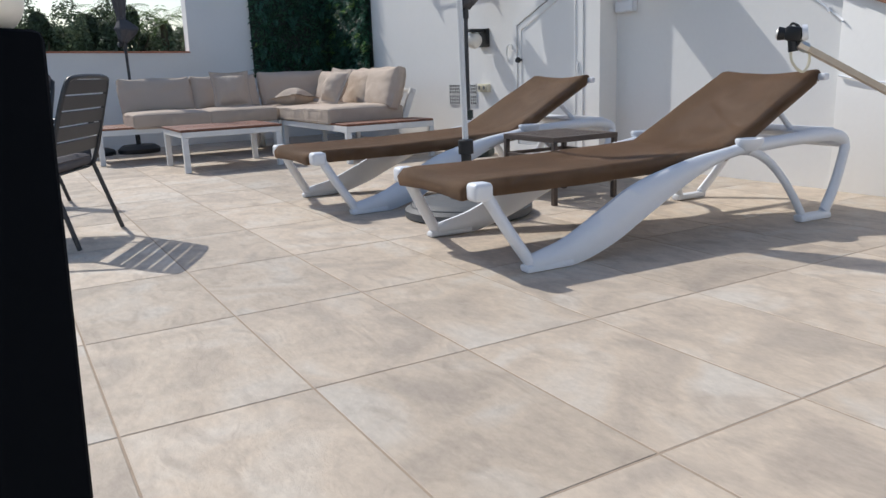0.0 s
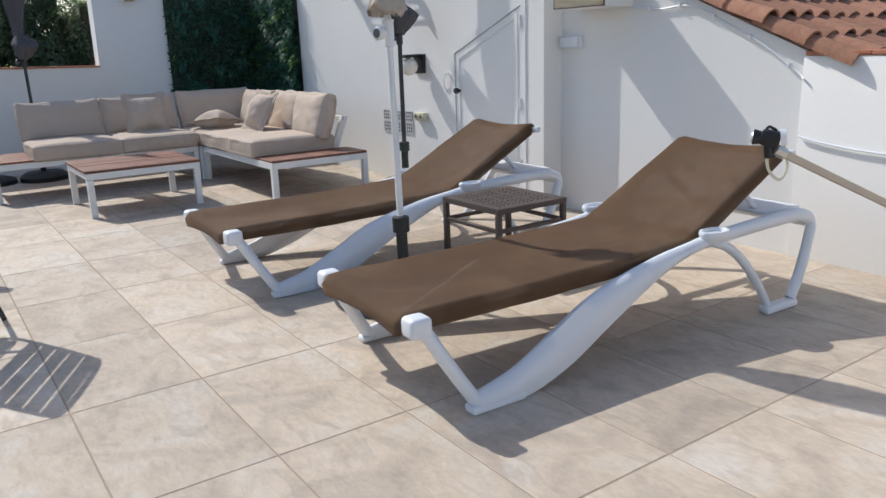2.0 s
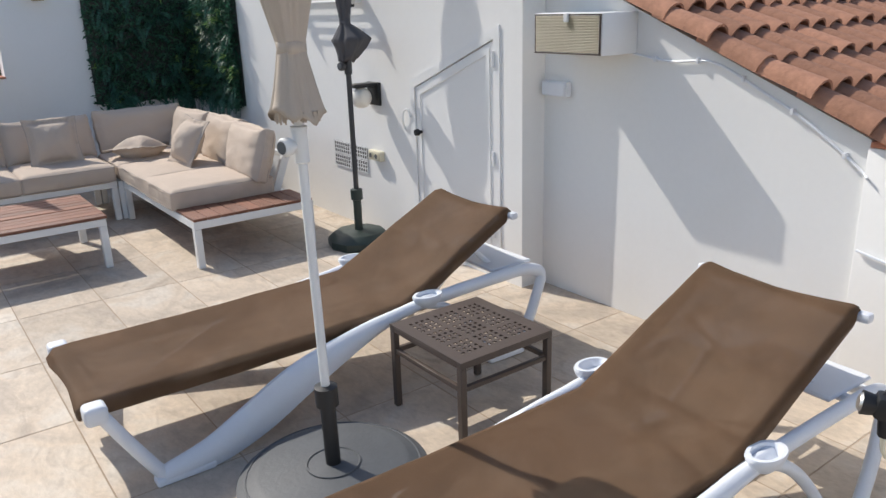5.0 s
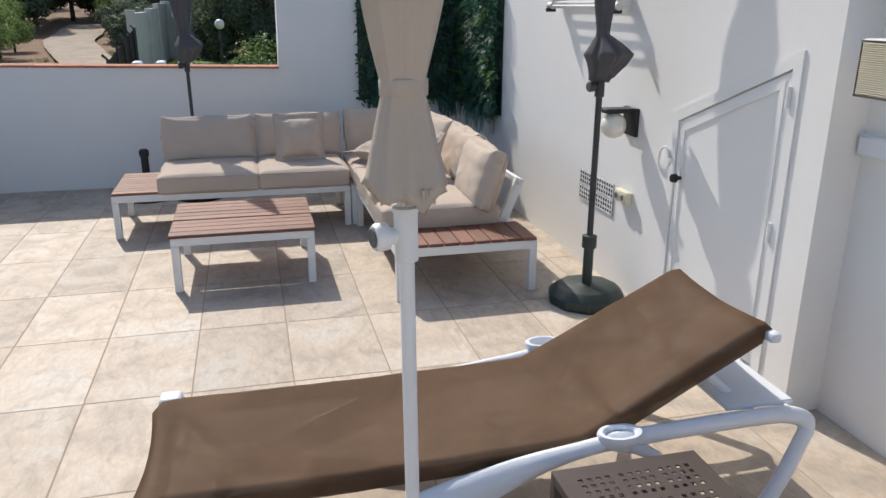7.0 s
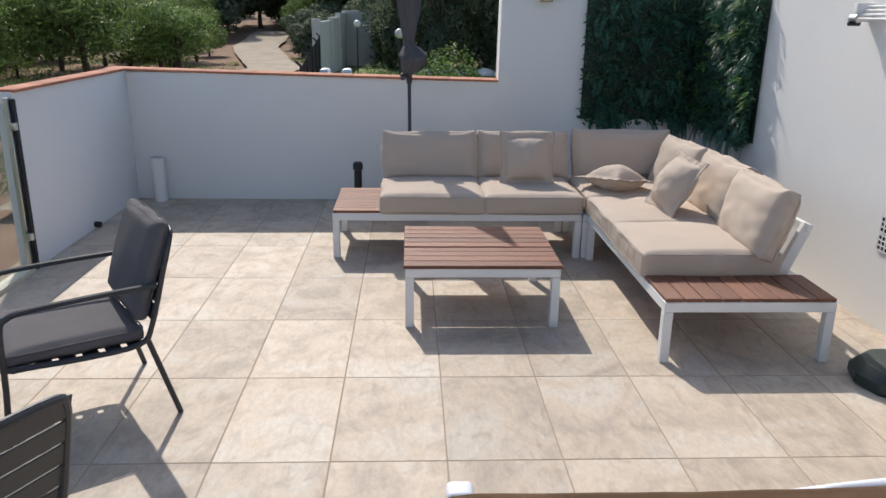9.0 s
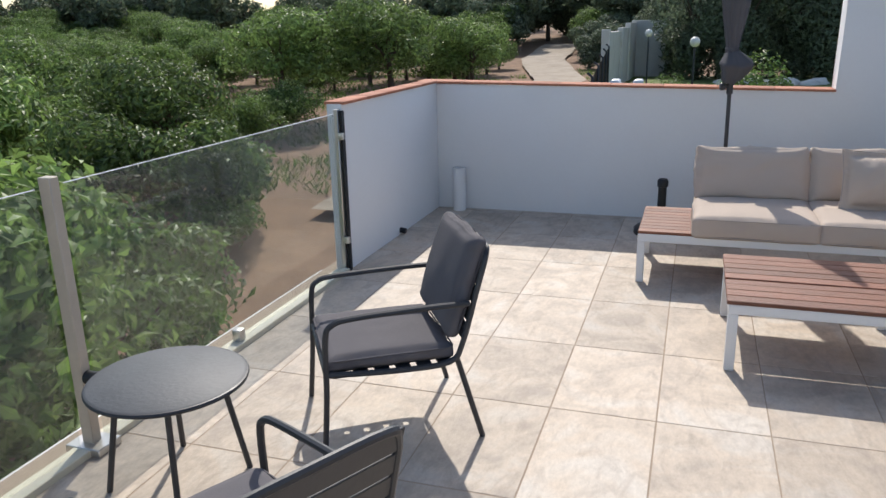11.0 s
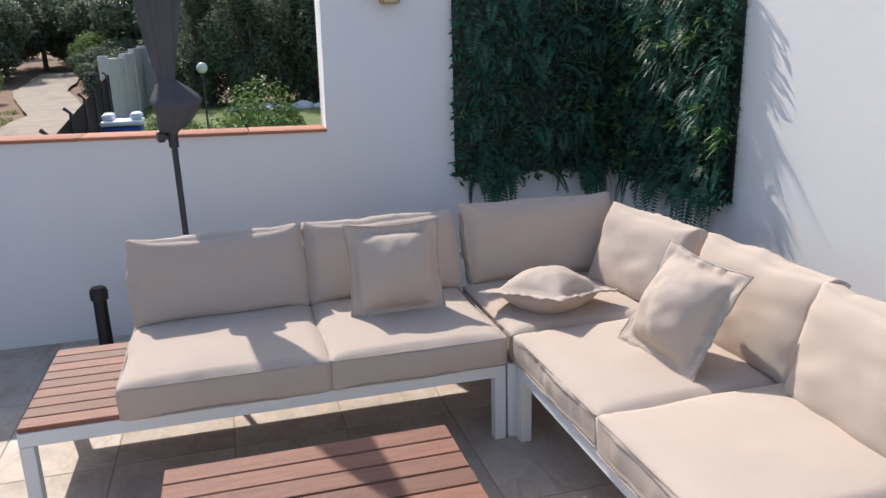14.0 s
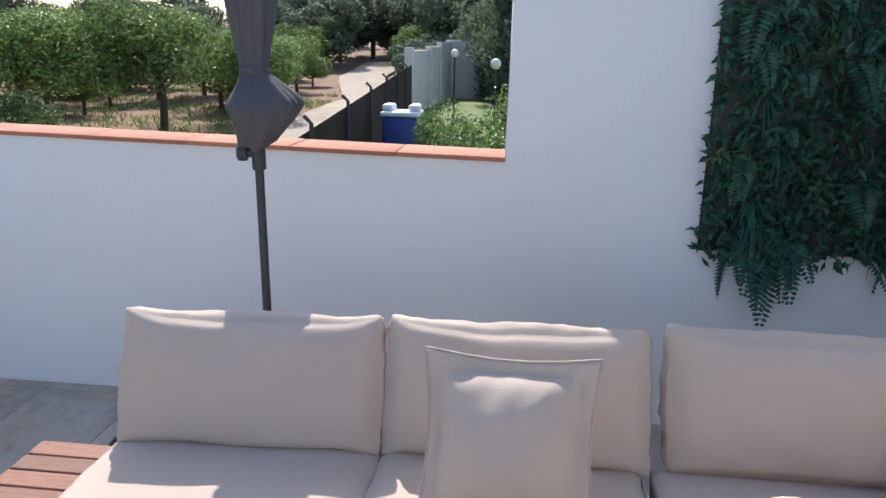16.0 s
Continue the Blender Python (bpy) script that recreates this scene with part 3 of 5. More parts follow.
cover = mesh_of("roof_tile", barrel(0.064, 0.080, 0.36), ROOF, 50)
pans = BM()
for c in range(16):
    x = XN + 0.012 + c * 0.178
    for k in range(8):
        y = 4.68 - k * 0.262
        m = pose(x + random.uniform(-0.006, 0.006), y, rake_z(y) + 0.016 + random.uniform(-0.004, 0.006), math.degrees(SLOPE) - 3.0 + random.uniform(-1.5, 1.5), 0, random.uniform(-1.2, 1.2))
        ob = new("roof_tile", cover)
        ob.parent = roof
        ob.matrix_basis = m
        merge(pans, barrel(0.075, 0.06, 0.36), pose(x + 0.089, y, rake_z(y) + 0.052, -math.degrees(SLOPE), 180, 0))
ob = part("pan_tiles", pans, ROOF_PAN, roof, "lower courses of terracotta pan tiles", smooth=50)
bm = BM()
vs = [bm.verts.new(v) for v in ((XN + 0.01, 4.635, rake_z(4.635) - 0.05), (7.2, 4.635, rake_z(4.635) - 0.05), (7.2, 2.6, rake_z(2.6) - 0.05), (XN + 0.01, 2.6, rake_z(2.6) - 0.05))]
bm.faces.new(vs)
bmesh.ops.extrude_face_region(bm, geom=bm.faces[:])
for v in bm.verts[:4]:
    v.co.z -= 0.05
part("roof_deck", bm, PLASTER, roof, "mortar bed under the roof tiles")

# ---- wall fixtures ----
door = thing("door_1", "small white slanted-top metal door, closed, in a white frame", "door", pose(XR, 0, 0), kind="structure")


def prism(points, x0, x1, bm=None):
    bm = bm if bm is not None else BM()
    a = [bm.verts.new((x0, y, z)) for y, z in points]
    b = [bm.verts.new((x1, y, z)) for y, z in points]
    bm.faces.new(a), bm.faces.new(b[::-1])
    n = len(points)
    for k in range(n):
        bm.faces.new((a[k], b[k], b[(k + 1) % n], a[(k + 1) % n]))
    return bm


def inset_door(g):
    return [(DY0 + g, DZ0 + g), (DY1 - g, DZ0 + g), (DY1 - g, DZL - g * 1.05 + g * 0.37), (DY0 + g, DZR - g * 1.05 - g * 0.37)]


part("door_leaf", prism(inset_door(0.020), 0.0, 0.04), WHITE_PAINT, door, smooth=20)


def outline(g0, g1, x0, x1):
    bm = BM()
    A, B = inset_door(g0), inset_door(g1)
    rows = [[bm.verts.new((x, y, z)) for y, z in pts] for x, pts in ((x0, A), (x0, B), (x1, B), (x1, A))]
    for k in range(4):
        j = (k + 1) % 4
        for r in range(4):
            a, b = rows[r], rows[(r + 1) % 4]
            bm.faces.new((a[k], a[j], b[j], b[k]))
    return bm


part("door_frame", outline(-0.045, 0.012, -0.009, 0.03), WHITE_PAINT, door, "white painted door frame", smooth=20)
part("leaf_moulding", outline(0.05, 0.08, -0.008, 0.0005), WHITE_PAINT, door, "raised leaf moulding", smooth=20)
for z in (0.28, 0.75, 1.36):
    part("hinge", tube([(-0.012, DY0 + 0.01, z), (-0.012, DY0 + 0.01, z + 0.09)], 0.011, 8), WHITE_PAINT, door)
part("knob", tube([(0.0, DY1 - 0.075, 0.875), (-0.025, DY1 - 0.075, 0.875), (-0.03, DY1 - 0.075, 0.875), (-0.055, DY1 - 0.075, 0.875)], [0.012, 0.012, 0.026, 0.022], 14), BLACK, door, "dark round door knob")
part("hook", tube(smooth_path([(-0.002, DY1 + 0.13, 0.87), (-0.02, DY1 + 0.13, 0.93), (-0.025, DY1 + 0.11, 1.0), (-0.022, DY1 + 0.06, 1.02), (-0.02, DY1 + 0.03, 0.97)]), 0.008, 8), WHITE_PAINT, door, "curved white hook")

vent = thing("wall_vent", "white perforated ventilation grilles set in the rendered wall", "vent", pose(XR, 6.77, 0.56))
for cy in (-0.135, 0.135):
    for cz in (-0.055, 0.055):
        # Dark sheet on the wall face paints the shade behind the grille holes.
        part("backing", box(-0.004, cy - 0.128, cz - 0.05, -0.002, cy + 0.128, cz + 0.05, 0), HOLE_SHADE, vent, "dark sheet painting the shade behind the grille")
        bm = BM()
        nx, nz = 15, 7
        BW, BH = 0.0085, 0.0075
        hx, hz = (0.256 - 8 * BW) / 7, (0.1 - 4 * BH) / 3
        for i in range(nx):
            for j in range(nz):
                if i % 2 and j % 2:
                    continue
                y0 = cy - 0.128 + ((i + 1) // 2) * BW + (i // 2) * hx
                z0 = cz - 0.05 + ((j + 1) // 2) * BH + (j // 2) * hz
                w, h = (hx if i % 2 else BW), (hz if j % 2 else BH)
                bm.faces.new([bm.verts.new((-0.010, y0 + a * w, z0 + b * h)) for a, b in ((0, 0), (1, 0), (1, 1), (0, 1))])
        bmesh.ops.remove_doubles(bm, verts=bm.verts, dist=0.0005)
        ex = bmesh.ops.extrude_face_region(bm, geom=bm.faces[:])
        for v in [g for g in ex["geom"] if isinstance(g, bmesh.types.BMVert)]:
            v.co.x += 0.005
        part("grille", bm, WHITE_PAINT, vent, smooth=20)

sock = thing("wall_socket", "cream double outdoor power socket on the wall", "socket", pose(XR, 6.34, 0.628))
part("body", box(-0.045, -0.085, -0.038, 0, 0.085, 0.038, 0.007, 2), CREAM, sock)
for y in (-0.04, 0.04):
    part("outlet", tube([(-0.052, y, 0), (-0.044, y, 0)], 0.028, 16), CREAM, sock)
    # Grey disc on the outlet face paints the shade of its recess.
    part("outlet_shade_disc", tube([(-0.0535, y, 0), (-0.0515, y, 0)], 0.019, 14), GREY_BASE, sock, "dark disc painting the shade of the outlet recess")

lamp = thing("wall_lamp", "black square wall lamp with an opal globe", "wall lamp", pose(XR, 6.34, 1.10))
part("wall_plate", box(-0.022, -0.085, -0.085, 0, 0.085, 0.085, 0.004), BLACK, lamp)
part("arm", box(-0.20, -0.05, 0.055, -0.02, 0.05, 0.083, 0.004), BLACK, lamp)
gl = BM()
bmesh.ops.create_uvsphere(gl, u_segments=24, v_segments=14, radius=0.078, matrix=pose(-0.125, 0, -0.022))
part("globe", gl, GLOBE, lamp, "round opal glass globe", smooth=180)

rack = thing("wall_drying_rack", "white folded wall-mounted clothes drying rack", "drying rack", pose(XR, 7.0, 1.80))
for y in (-0.52, 0.52):
    part("bracket", box(-0.10, y - 0.02, -0.05, 0, y + 0.02, 0.06, 0.006, 2), WHITE_PAINT, rack)
    part("joint", tube([(-0.09, y - 0.035, -0.03), (-0.09, y + 0.035, -0.03)], 0.026, 12), ALU, rack, "grey folding joint")
    part("tip", tube([(-0.13, y, -0.06), (-0.06, y, -0.06)], 0.014, 10), BLACK, rack)
for k in range(4):
    part("rail", tube([(-0.03 - 0.022 * k, -0.5, 0.04 - 0.024 * k), (-0.03 - 0.022 * k, 0.5, 0.04 - 0.024 * k)], 0.008, 8), WHITE_PAINT, rack)

fl = thing("bulkhead_light", "old white box light with a yellowed ribbed diffuser", "wall light", pose(XN, 4.258, 1.562))
part("housing", box(-0.27, -0.24, -0.105, 0, 0.24, 0.105, 0.006, 2), WHITE_PAINT, fl)
bm = BM()
rows = []
for k in range(49):
    x, z = -0.2785 - (0.0035 if k % 2 else 0.0), -0.092 + k * 0.184 / 48
    rows.append([bm.verts.new((x, -0.225, z)), bm.verts.new((x, 0.225, z))])
for a, b in zip(rows, rows[1:]):
    bm.faces.new((a[0], a[1], b[1], b[0]))
bmesh.ops.solidify(bm, geom=bm.faces[:], thickness=0.004)
part("diffuser", bm, YELLOWED, fl, "yellowed ribbed diffuser")
part("clip", box(-0.295, -0.02, 0.06, -0.27, 0.01, 0.105, 0.004), WHITE_PAINT, fl)
for z in (-0.1005, 0.0945):
    part("frame_edge", box(-0.281, -0.237, z, -0.2705, 0.237, z + 0.006, 0.001), BRONZE, fl, "rusty metal frame edge")
for y in (-0.234, 0.228):
    part("frame_edge", box(-0.2808, y, -0.094, -0.2706, y + 0.006, 0.093, 0.001), BRONZE, fl, "rusty metal frame edge")

jb = thing("junction_box", "white plastic junction box on the recessed wall", "junction box", pose(XN, 4.58, 1.24))
part("box_body", box(-0.045, -0.10, -0.042, 0, 0.10, 0.042, 0.004), WHITE_PLASTIC, jb)
part("lid", box(-0.052, -0.092, -0.036, -0.0455, 0.092, 0.036, 0.003), WHITE_PLASTIC, jb)
spot = thing("wall_spotlight", "small black wall spotlight by the wall end", "wall light", pose(XN, 4.48, 1.87))
part("spot_body", box(-0.13, -0.05, -0.05, -0.03, 0.05, 0.05, 0.008, 2), BLACK, spot)
part("spot_mount", box(-0.03, -0.02, -0.02, 0.0, 0.02, 0.02, 0.004), BLACK, spot)
cable = thing("wall_cable", "white electric cable clipped along the gable wall", "cable")
cp = smooth_path([(XN - 0.012, 4.03, 1.455), (XN - 0.012, 3.8, 1.425), (XN - 0.012, 3.55, 1.43), (XN - 0.012, 3.3, 1.32), (XN - 0.012, 3.05, 1.19), (XN - 0.012, 2.82, 1.03), (XN - 0.042, 2.77, 1.0)])
part("sheath", tube(cp, 0.0065, 7), WHITE_PLASTIC, cable)
part("sheath", tube(smooth_path([(XN - 0.042, 2.77, 0.69), (XN - 0.042, 2.6, 0.66), (XN - 0.042, 2.3, 0.635), (XN - 0.042, 1.6, 0.62), (XN - 0.042, -1, 0.63)]), 0.006, 7), WHITE_PLASTIC, cable)
for k in (4, 10, 16, 22, 28):
    p = cp[k]
    part("clip", box(p.x - 0.012, p.y - 0.008, p.z - 0.014, p.x + 0.011, p.y + 0.008, p.z + 0.014, 0.003), WHITE_PLASTIC, cable)

lan = thing("wall_lantern", "small brass-framed lantern with tapering panes on the wall", "lantern", pose(2.70, YB, 1.925) @ Matrix.Diagonal((1.0, 1.0, 0.62, 1.0)))


def taper(r0, z0, r1, z1, y=-0.085):
    b = lathe([(r0, z0), (r1, z1)], 4)
    bmesh.ops.transform(b, matrix=pose(0, y, 0, 0, 0, 45), verts=b.verts)
    return b


part("lantern_glass", taper(0.060, -0.07, 0.088, 0.05), YELLOWED, lan, "yellowish lantern glass")
for sx in (-1, 1):
    for sy in (-1, 1):
        part("bar", tube([(sx * 0.044, -0.085 + sy * 0.044, -0.072), (sx * 0.0645, -0.085 + sy * 0.0645, 0.052)], 0.006, 6), BRASS, lan, "slim brass corner bar")
part("foot", taper(0.068, -0.082, 0.066, -0.0705), BRASS, lan, "brass foot rim")
part("cap", taper(0.100, 0.0505, 0.03, 0.10), BRASS, lan, "pitched brass cap")
part("wall_arm", tube([(0, -0.085, 0.09), (0, -0.06, 0.118), (0, 0.0, 0.118)], 0.007, 8), BRASS, lan)

pipe = thing("white_pipe", "short open white pipe standing by the parapet", "pipe", pose(-0.93, 10.04, 0))
part("tube", lathe([(0.062, 0), (0.062, 0.40)], 20), PLASTER, pipe)
part("rim", lathe([(0.062, 0.40), (0.066, 0.405), (0.066, 0.42), (0.055, 0.42), (0.052, 0.36)], 20), PLASTER, pipe)
# Dark disc paints the shade inside the pipe; the tube itself is capped.
part("mouth", lathe([(0.0535, 0.40), (0.053, 0.401), (0.02, 0.402), (0.001, 0.402)], 20), HOLE_SHADE, pipe, "dark disc painting the shade inside the pipe")
spout = solo("drain_spout", tube([(XL - 0.01, 9.05, 0.035), (XL + 0.05, 9.05, 0.03)], 0.025, 10), BLACK, "small black drain spout at the wall foot", "drain")

# ---- artificial hedge wrapped round the corner ----
hedge = thing("artificial_hedge", "dark green artificial foliage panels covering the wall corner", "plant wall")
GRID = BM()
for k in range(26):
    x = 3.10 + k * 0.044
    tube([(x, YB - 0.012, 0.80), (x, YB - 0.012, 1.97)], 0.003, 4, GRID)
for k in range(26):
    z = 0.82 + k * 0.045
    tube([(3.09, YB - 0.012, z), (XR - 0.012, YB - 0.012, z), (XR - 0.012, 8.84, z - 0.03)], 0.003, 4, GRID)
part("mesh_grid", GRID, BLACK, hedge, "dark plastic backing grid")
rng = random.Random(5)


def hedge_spot():
    """A place and outward normal on the two panels."""
    if rng.random() < 0.47:
        x = rng.uniform(3.09, XR - 0.05)
        return Vector((x, YB - 0.02, rng.uniform(0.79, 1.985))), Vector((0, -1, 0))
    y = rng.uniform(8.86, YB - 0.05)
    f = (YB - y) / 1.3
    return Vector((XR - 0.02, y, rng.uniform(0.79 - 0.05 * f, 1.96))), Vector((-1, 0, 0))


back, fol, ferns, lights = BM(), BM(), BM(), BM()
for k in range(7800):
    p, n = hedge_spot()
    t = Vector((rng.gauss(0, 1), rng.gauss(0, 1), rng.gauss(-0.2, 1)))
    d = (n * rng.uniform(0.0, 0.8) + t * 0.8).normalized()
    up = n * 1.2 + Vector((rng.gauss(0, 0.5), rng.gauss(0, 0.5), rng.uniform(0, 1)))
    leaf_quads(fol, p + n * rng.uniform(0.0, 0.07), d, up, rng.uniform(0.03, 0.075), rng.uniform(0.013, 0.03))


def fern(bm, p, n, length, droop, rng):
    side = Vector((rng.gauss(0, 0.7), rng.gauss(0, 0.7), rng.uniform(-1.0, 0.4)))
    d = (n * 0.9 + side).normalized()
    q = p.copy()
    steps = 13
    for k in range(steps):
        f = k / steps
        d = (d + Vector((0, 0, -droop / steps))).normalized()
        q = q + d * length / steps
        s = d.cross(Vector((0, 0, 1)))
        s = s.normalized() if s.length > 1e-3 else n.orthogonal()
        w = length * 0.24 * (1 - f) ** 0.7 + 0.006
        for sg in (1, -1):
            leaf_quads(bm, q, s * sg + d * 0.5, n, w * 1.25, 0.017, 0.1)


def blade(bm, p, d, length, width, droop):
    q, side = p.copy(), d.cross(Vector((0, 0, 1)))
    side = side.normalized() if side.length > 1e-3 else Vector((1, 0, 0))
    prev = None
    for k in range(5):
        f = k / 4
        w = width * (1 - f) ** 0.6 / 2 + 0.0006
        row = [bm.verts.new(q + side * w), bm.verts.new(q - side * w)]
        if prev:
            bm.faces.new((prev[0], prev[1], row[1], row[0]))
        prev = row
        d = (d + Vector((0, 0, -droop / 4))).normalized()
        q = q + d * length / 4


for k in range(95):
    p, n = hedge_spot()
    p.x = max(p.x, 3.24)
    fern(ferns, p, n, rng.uniform(0.14, 0.26), rng.uniform(0.6, 2.2), rng)
for cx, cy, n in ((3.32, YB - 0.05, (0, -1, 0)), (3.36, YB - 0.05, (0, -1, 0)), (3.97, YB - 0.05, (0, -1, 0)), (XR - 0.06, 9.75, (-1, 0, 0)), (XR - 0.06, 9.5, (-1, 0, 0)), (XR - 0.06, 9.15, (-1, 0, 0)), (XR - 0.06, 8.98, (-1, 0, 0)), (3.30, YB - 0.05, (0, -1, 0)), (4.0, YB - 0.05, (0, -1, 0))):
    for k in range(6):
        fern(ferns, Vector((cx + rng.uniform(-0.06, 0.06), cy, 0.86 + rng.uniform(-0.04, 0.05))), Vector(n), rng.uniform(0.2, 0.3), 3.2, rng)
for k in range(46):
    p, n = hedge_spot()
    p.x = max(p.x, 3.28)
    for j in range(rng.randint(16, 30)):
        d = (n * 0.8 + Vector((rng.gauss(0, 0.6), rng.gauss(0, 0.6), rng.uniform(-0.5, 1)))).normalized()
        blade(ferns, p + n * 0.03, d, rng.uniform(0.12, 0.22), 0.006, 1.6)
for k in range(58):
    p, n = hedge_spot()
    if n.y < -0.5 and rng.random() < 0.75:
        continue
    for j in range(rng.randint(8, 16)):
        d = (n * 0.9 + Vector((rng.gauss(0, 0.6), rng.gauss(0, 0.6), rng.uniform(-0.6, 0.7)))).normalized()
        leaf_quads(lights, p + n * 0.06, d, Vector((0, 0, 1)), rng.uniform(0.06, 0.12), rng.uniform(0.014, 0.024))
part("leaves", fol, HEDGE_LEAF, hedge, "small dark green plastic leaves", smooth=None)
part("fern_foliage", ferns, HEDGE_FERN, hedge, "drooping plastic ferns and grass tufts", smooth=None)
part("light_leaves", lights, HEDGE_LIGHT, hedge, "bright green plastic leaf sprigs", smooth=None)
pad = BM()
box(3.10, YB - 0.011, 0.81, XR - 0.011, YB - 0.003, 1.96, 0, bm=pad)
box(XR - 0.011, 8.86, 0.79, XR - 0.003, YB - 0.012, 1.93, 0, bm=pad)
part("backing_mat", pad, DARK_GREEN, hedge, "dark green backing mat", smooth=20)

# ---- corner sofa ----
FT = 0.345


def leg_frame(t, x0, y0, x1, y1, top, s=0.05, apron=0.055):
    """Four square legs and an apron frame of white metal under parent t."""
    for x in (x0, x1 - s):
        for y in (y0, y1 - s):
            part("leg", box(x, y, 0, x + s, y + s, top - apron, 0.003), WHITE_PAINT, t)
    for a in ((x0, y0, x1, y0 + s), (x0, y1 - s, x1, y1), (x0, y0 + s, x0 + s, y1 - s), (x1 - s, y0 + s, x1, y1 - s)):
        part("apron", box(a[0], a[1], top - apron + 0.0005, a[2], a[3], top, 0.003), WHITE_PAINT, t)


def slats(t, x0, y0, x1, y1, z, n, along, mat, gap=0.006, th=0.02):
    for k in range(n):
        if along == "x":
            w = (y1 - y0) / n
            bm = box(x0, y0 + k * w + gap / 2, z, x1, y0 + (k + 1) * w - gap / 2, z + th, 0.003)
        else:
            w = (x1 - x0) / n
            bm = box(x0 + k * w + gap / 2, y0, z, x0 + (k + 1) * w - gap / 2, y1, z + th, 0.003)
        part("slat", bm, mat, t, "oiled red-brown hardwood slat", smooth=20)


sofa_l = thing("sofa_frame", "white metal two-seat sofa frame with a slatted wooden end table", "sofa", group="corner sofa frames")
leg_frame(sofa_l, 0.89, 8.25, 2.745, 9.02, FT)
slats(sofa_l, 0.892, 8.252, 1.25, 9.018, FT + 0.001, 9, "x", SLAT)
slats(sofa_l, 1.26, 8.305, 2.69, 8.965, FT - 0.024, 8, "x", SLAT)
for x in (1.32, 1.96, 2.62):
    part("back_post", box(-0.02, -0.02, 0, 0.02, 0.02, 0.36, 0.003, m=pose(x, 9.0, FT - 0.02, -14)), WHITE_PAINT, sofa_l)
part("back_rail", box(1.26, 9.055, 0.60, 2.72, 9.09, 0.64, 0.004), WHITE_PAINT, sofa_l)

corner = thing("corner_frame", "white metal corner seat frame of the sofa", "sofa", group="corner sofa frames")
leg_frame(corner, 2.755, 8.255, 3.60, 9.02, FT - 0.002)
slats(corner, 2.81, 8.31, 3.545, 8.965, FT - 0.026, 8, "x", SLAT)
part("back_rail", box(2.80, 9.055, 0.58, 3.60, 9.09, 0.62, 0.004), WHITE_PAINT, corner)
for x in (2.95, 3.45):
    part("back_post", box(-0.02, -0.02, 0, 0.02, 0.02, 0.34, 0.003, m=pose(x, 9.0, FT - 0.02, -14)), WHITE_PAINT, corner)

sofa_r = thing("sofa_frame", "white metal sofa frame with slatted end and leaning back posts", "sofa", group="corner sofa frames")
leg_frame(sofa_r, 2.79, 6.45, 3.71, 8.245, FT - 0.004)
slats(sofa_r, 2.792, 6.452, 3.708, 6.84, FT - 0.003, 9, "y", SLAT_Y)
slats(sofa_r, 2.845, 6.85, 3.655, 8.19, FT - 0.028, 8, "y", SLAT_Y)
for y in (6.93, 7.55, 8.15):
    part("back_post", box(-0.032, -0.02, 0, 0.032, 0.02, 0.34, 0.003, m=pose(3.62, y, FT - 0.02, 0, 22)), WHITE_PAINT, sofa_r)
part("back_rail", box(3.725, 6.90, 0.60, 3.76, 8.20, 0.64, 0.004), WHITE_PAINT, sofa_r)

ZS = FT + 0.002
cloth_cushion("seat_cushion", "plump beige seat cushion with piping on the sofa", 0.765, 0.73, 0.14, pose(1.627, 8.585, ZS), 1, group="seat cushions", r=0.024)
cloth_cushion("seat_cushion", "plump beige seat cushion with piping on the sofa", 0.725, 0.73, 0.14, pose(2.377, 8.585, ZS), 2, group="seat cushions", r=0.024)
cloth_cushion("seat_cushion", "beige corner seat cushion with piping", 0.72, 0.68, 0.135, pose(3.135, 8.60, ZS - 0.001), 3, group="seat cushions", r=0.024)
cloth_cushion("seat_cushion", "plump beige seat cushion with piping on the sofa", 0.80, 0.735, 0.14, pose(3.18, 7.865, ZS - 0.002), 4, group="seat cushions", r=0.024)
cloth_cushion("seat_cushion", "plump beige seat cushion with piping beside the slatted end", 0.80, 0.66, 0.15, pose(3.17, 7.155, ZS - 0.002), 5, group="seat cushions", r=0.024)
ZB = ZS + 0.141
cloth_cushion("back_cushion", "beige back cushion with piping leaning on the frame", 0.755, 0.368, 0.17, pose(1.63, 8.815, ZB + 0.004, 71, 0, 3.5) @ pose(0, 0.195, -0.17), 6, 0.045, "back cushions", 0.03, 0.5)
cloth_cushion("back_cushion", "beige back cushion with piping leaning on the frame", 0.735, 0.372, 0.17, pose(2.385, 8.845, ZB + 0.005, 71, 0, 0) @ pose(0, 0.195, -0.17), 7, 0.045, "back cushions", 0.03, 0.5)
cloth_cushion("back_cushion", "wide beige back cushion in the sofa corner", 0.80, 0.378, 0.16, pose(3.21, 8.86, ZB, 74, 0, 0) @ pose(0, 0.205, -0.16), 8, 0.045, "back cushions", 0.03, 0.5)
for y, w, seed, tilt, x, turn in ((8.51, 0.63, 9, 70, 3.395, -84), (7.77, 0.69, 10, 73, 3.425, -90), (7.10, 0.645, 11, 74, 3.37, -91)):
    cloth_cushion("back_cushion", "beige back cushion with piping leaning on the side frame", w, 0.385, 0.18, pose(x, y, ZB + 0.004, 0, 0, turn) @ pose(0, 0, 0, tilt, 0, 0) @ pose(0, 0.1925, -0.18), seed, 0.06, "back cushions", 0.03, 0.5)
flange_pillow("throw_pillow", "square beige throw pillow with flanged edge, propped upright", 0.43, pose(2.375, 8.655, ZB + 0.195, 72, 0, -2), 3.1)
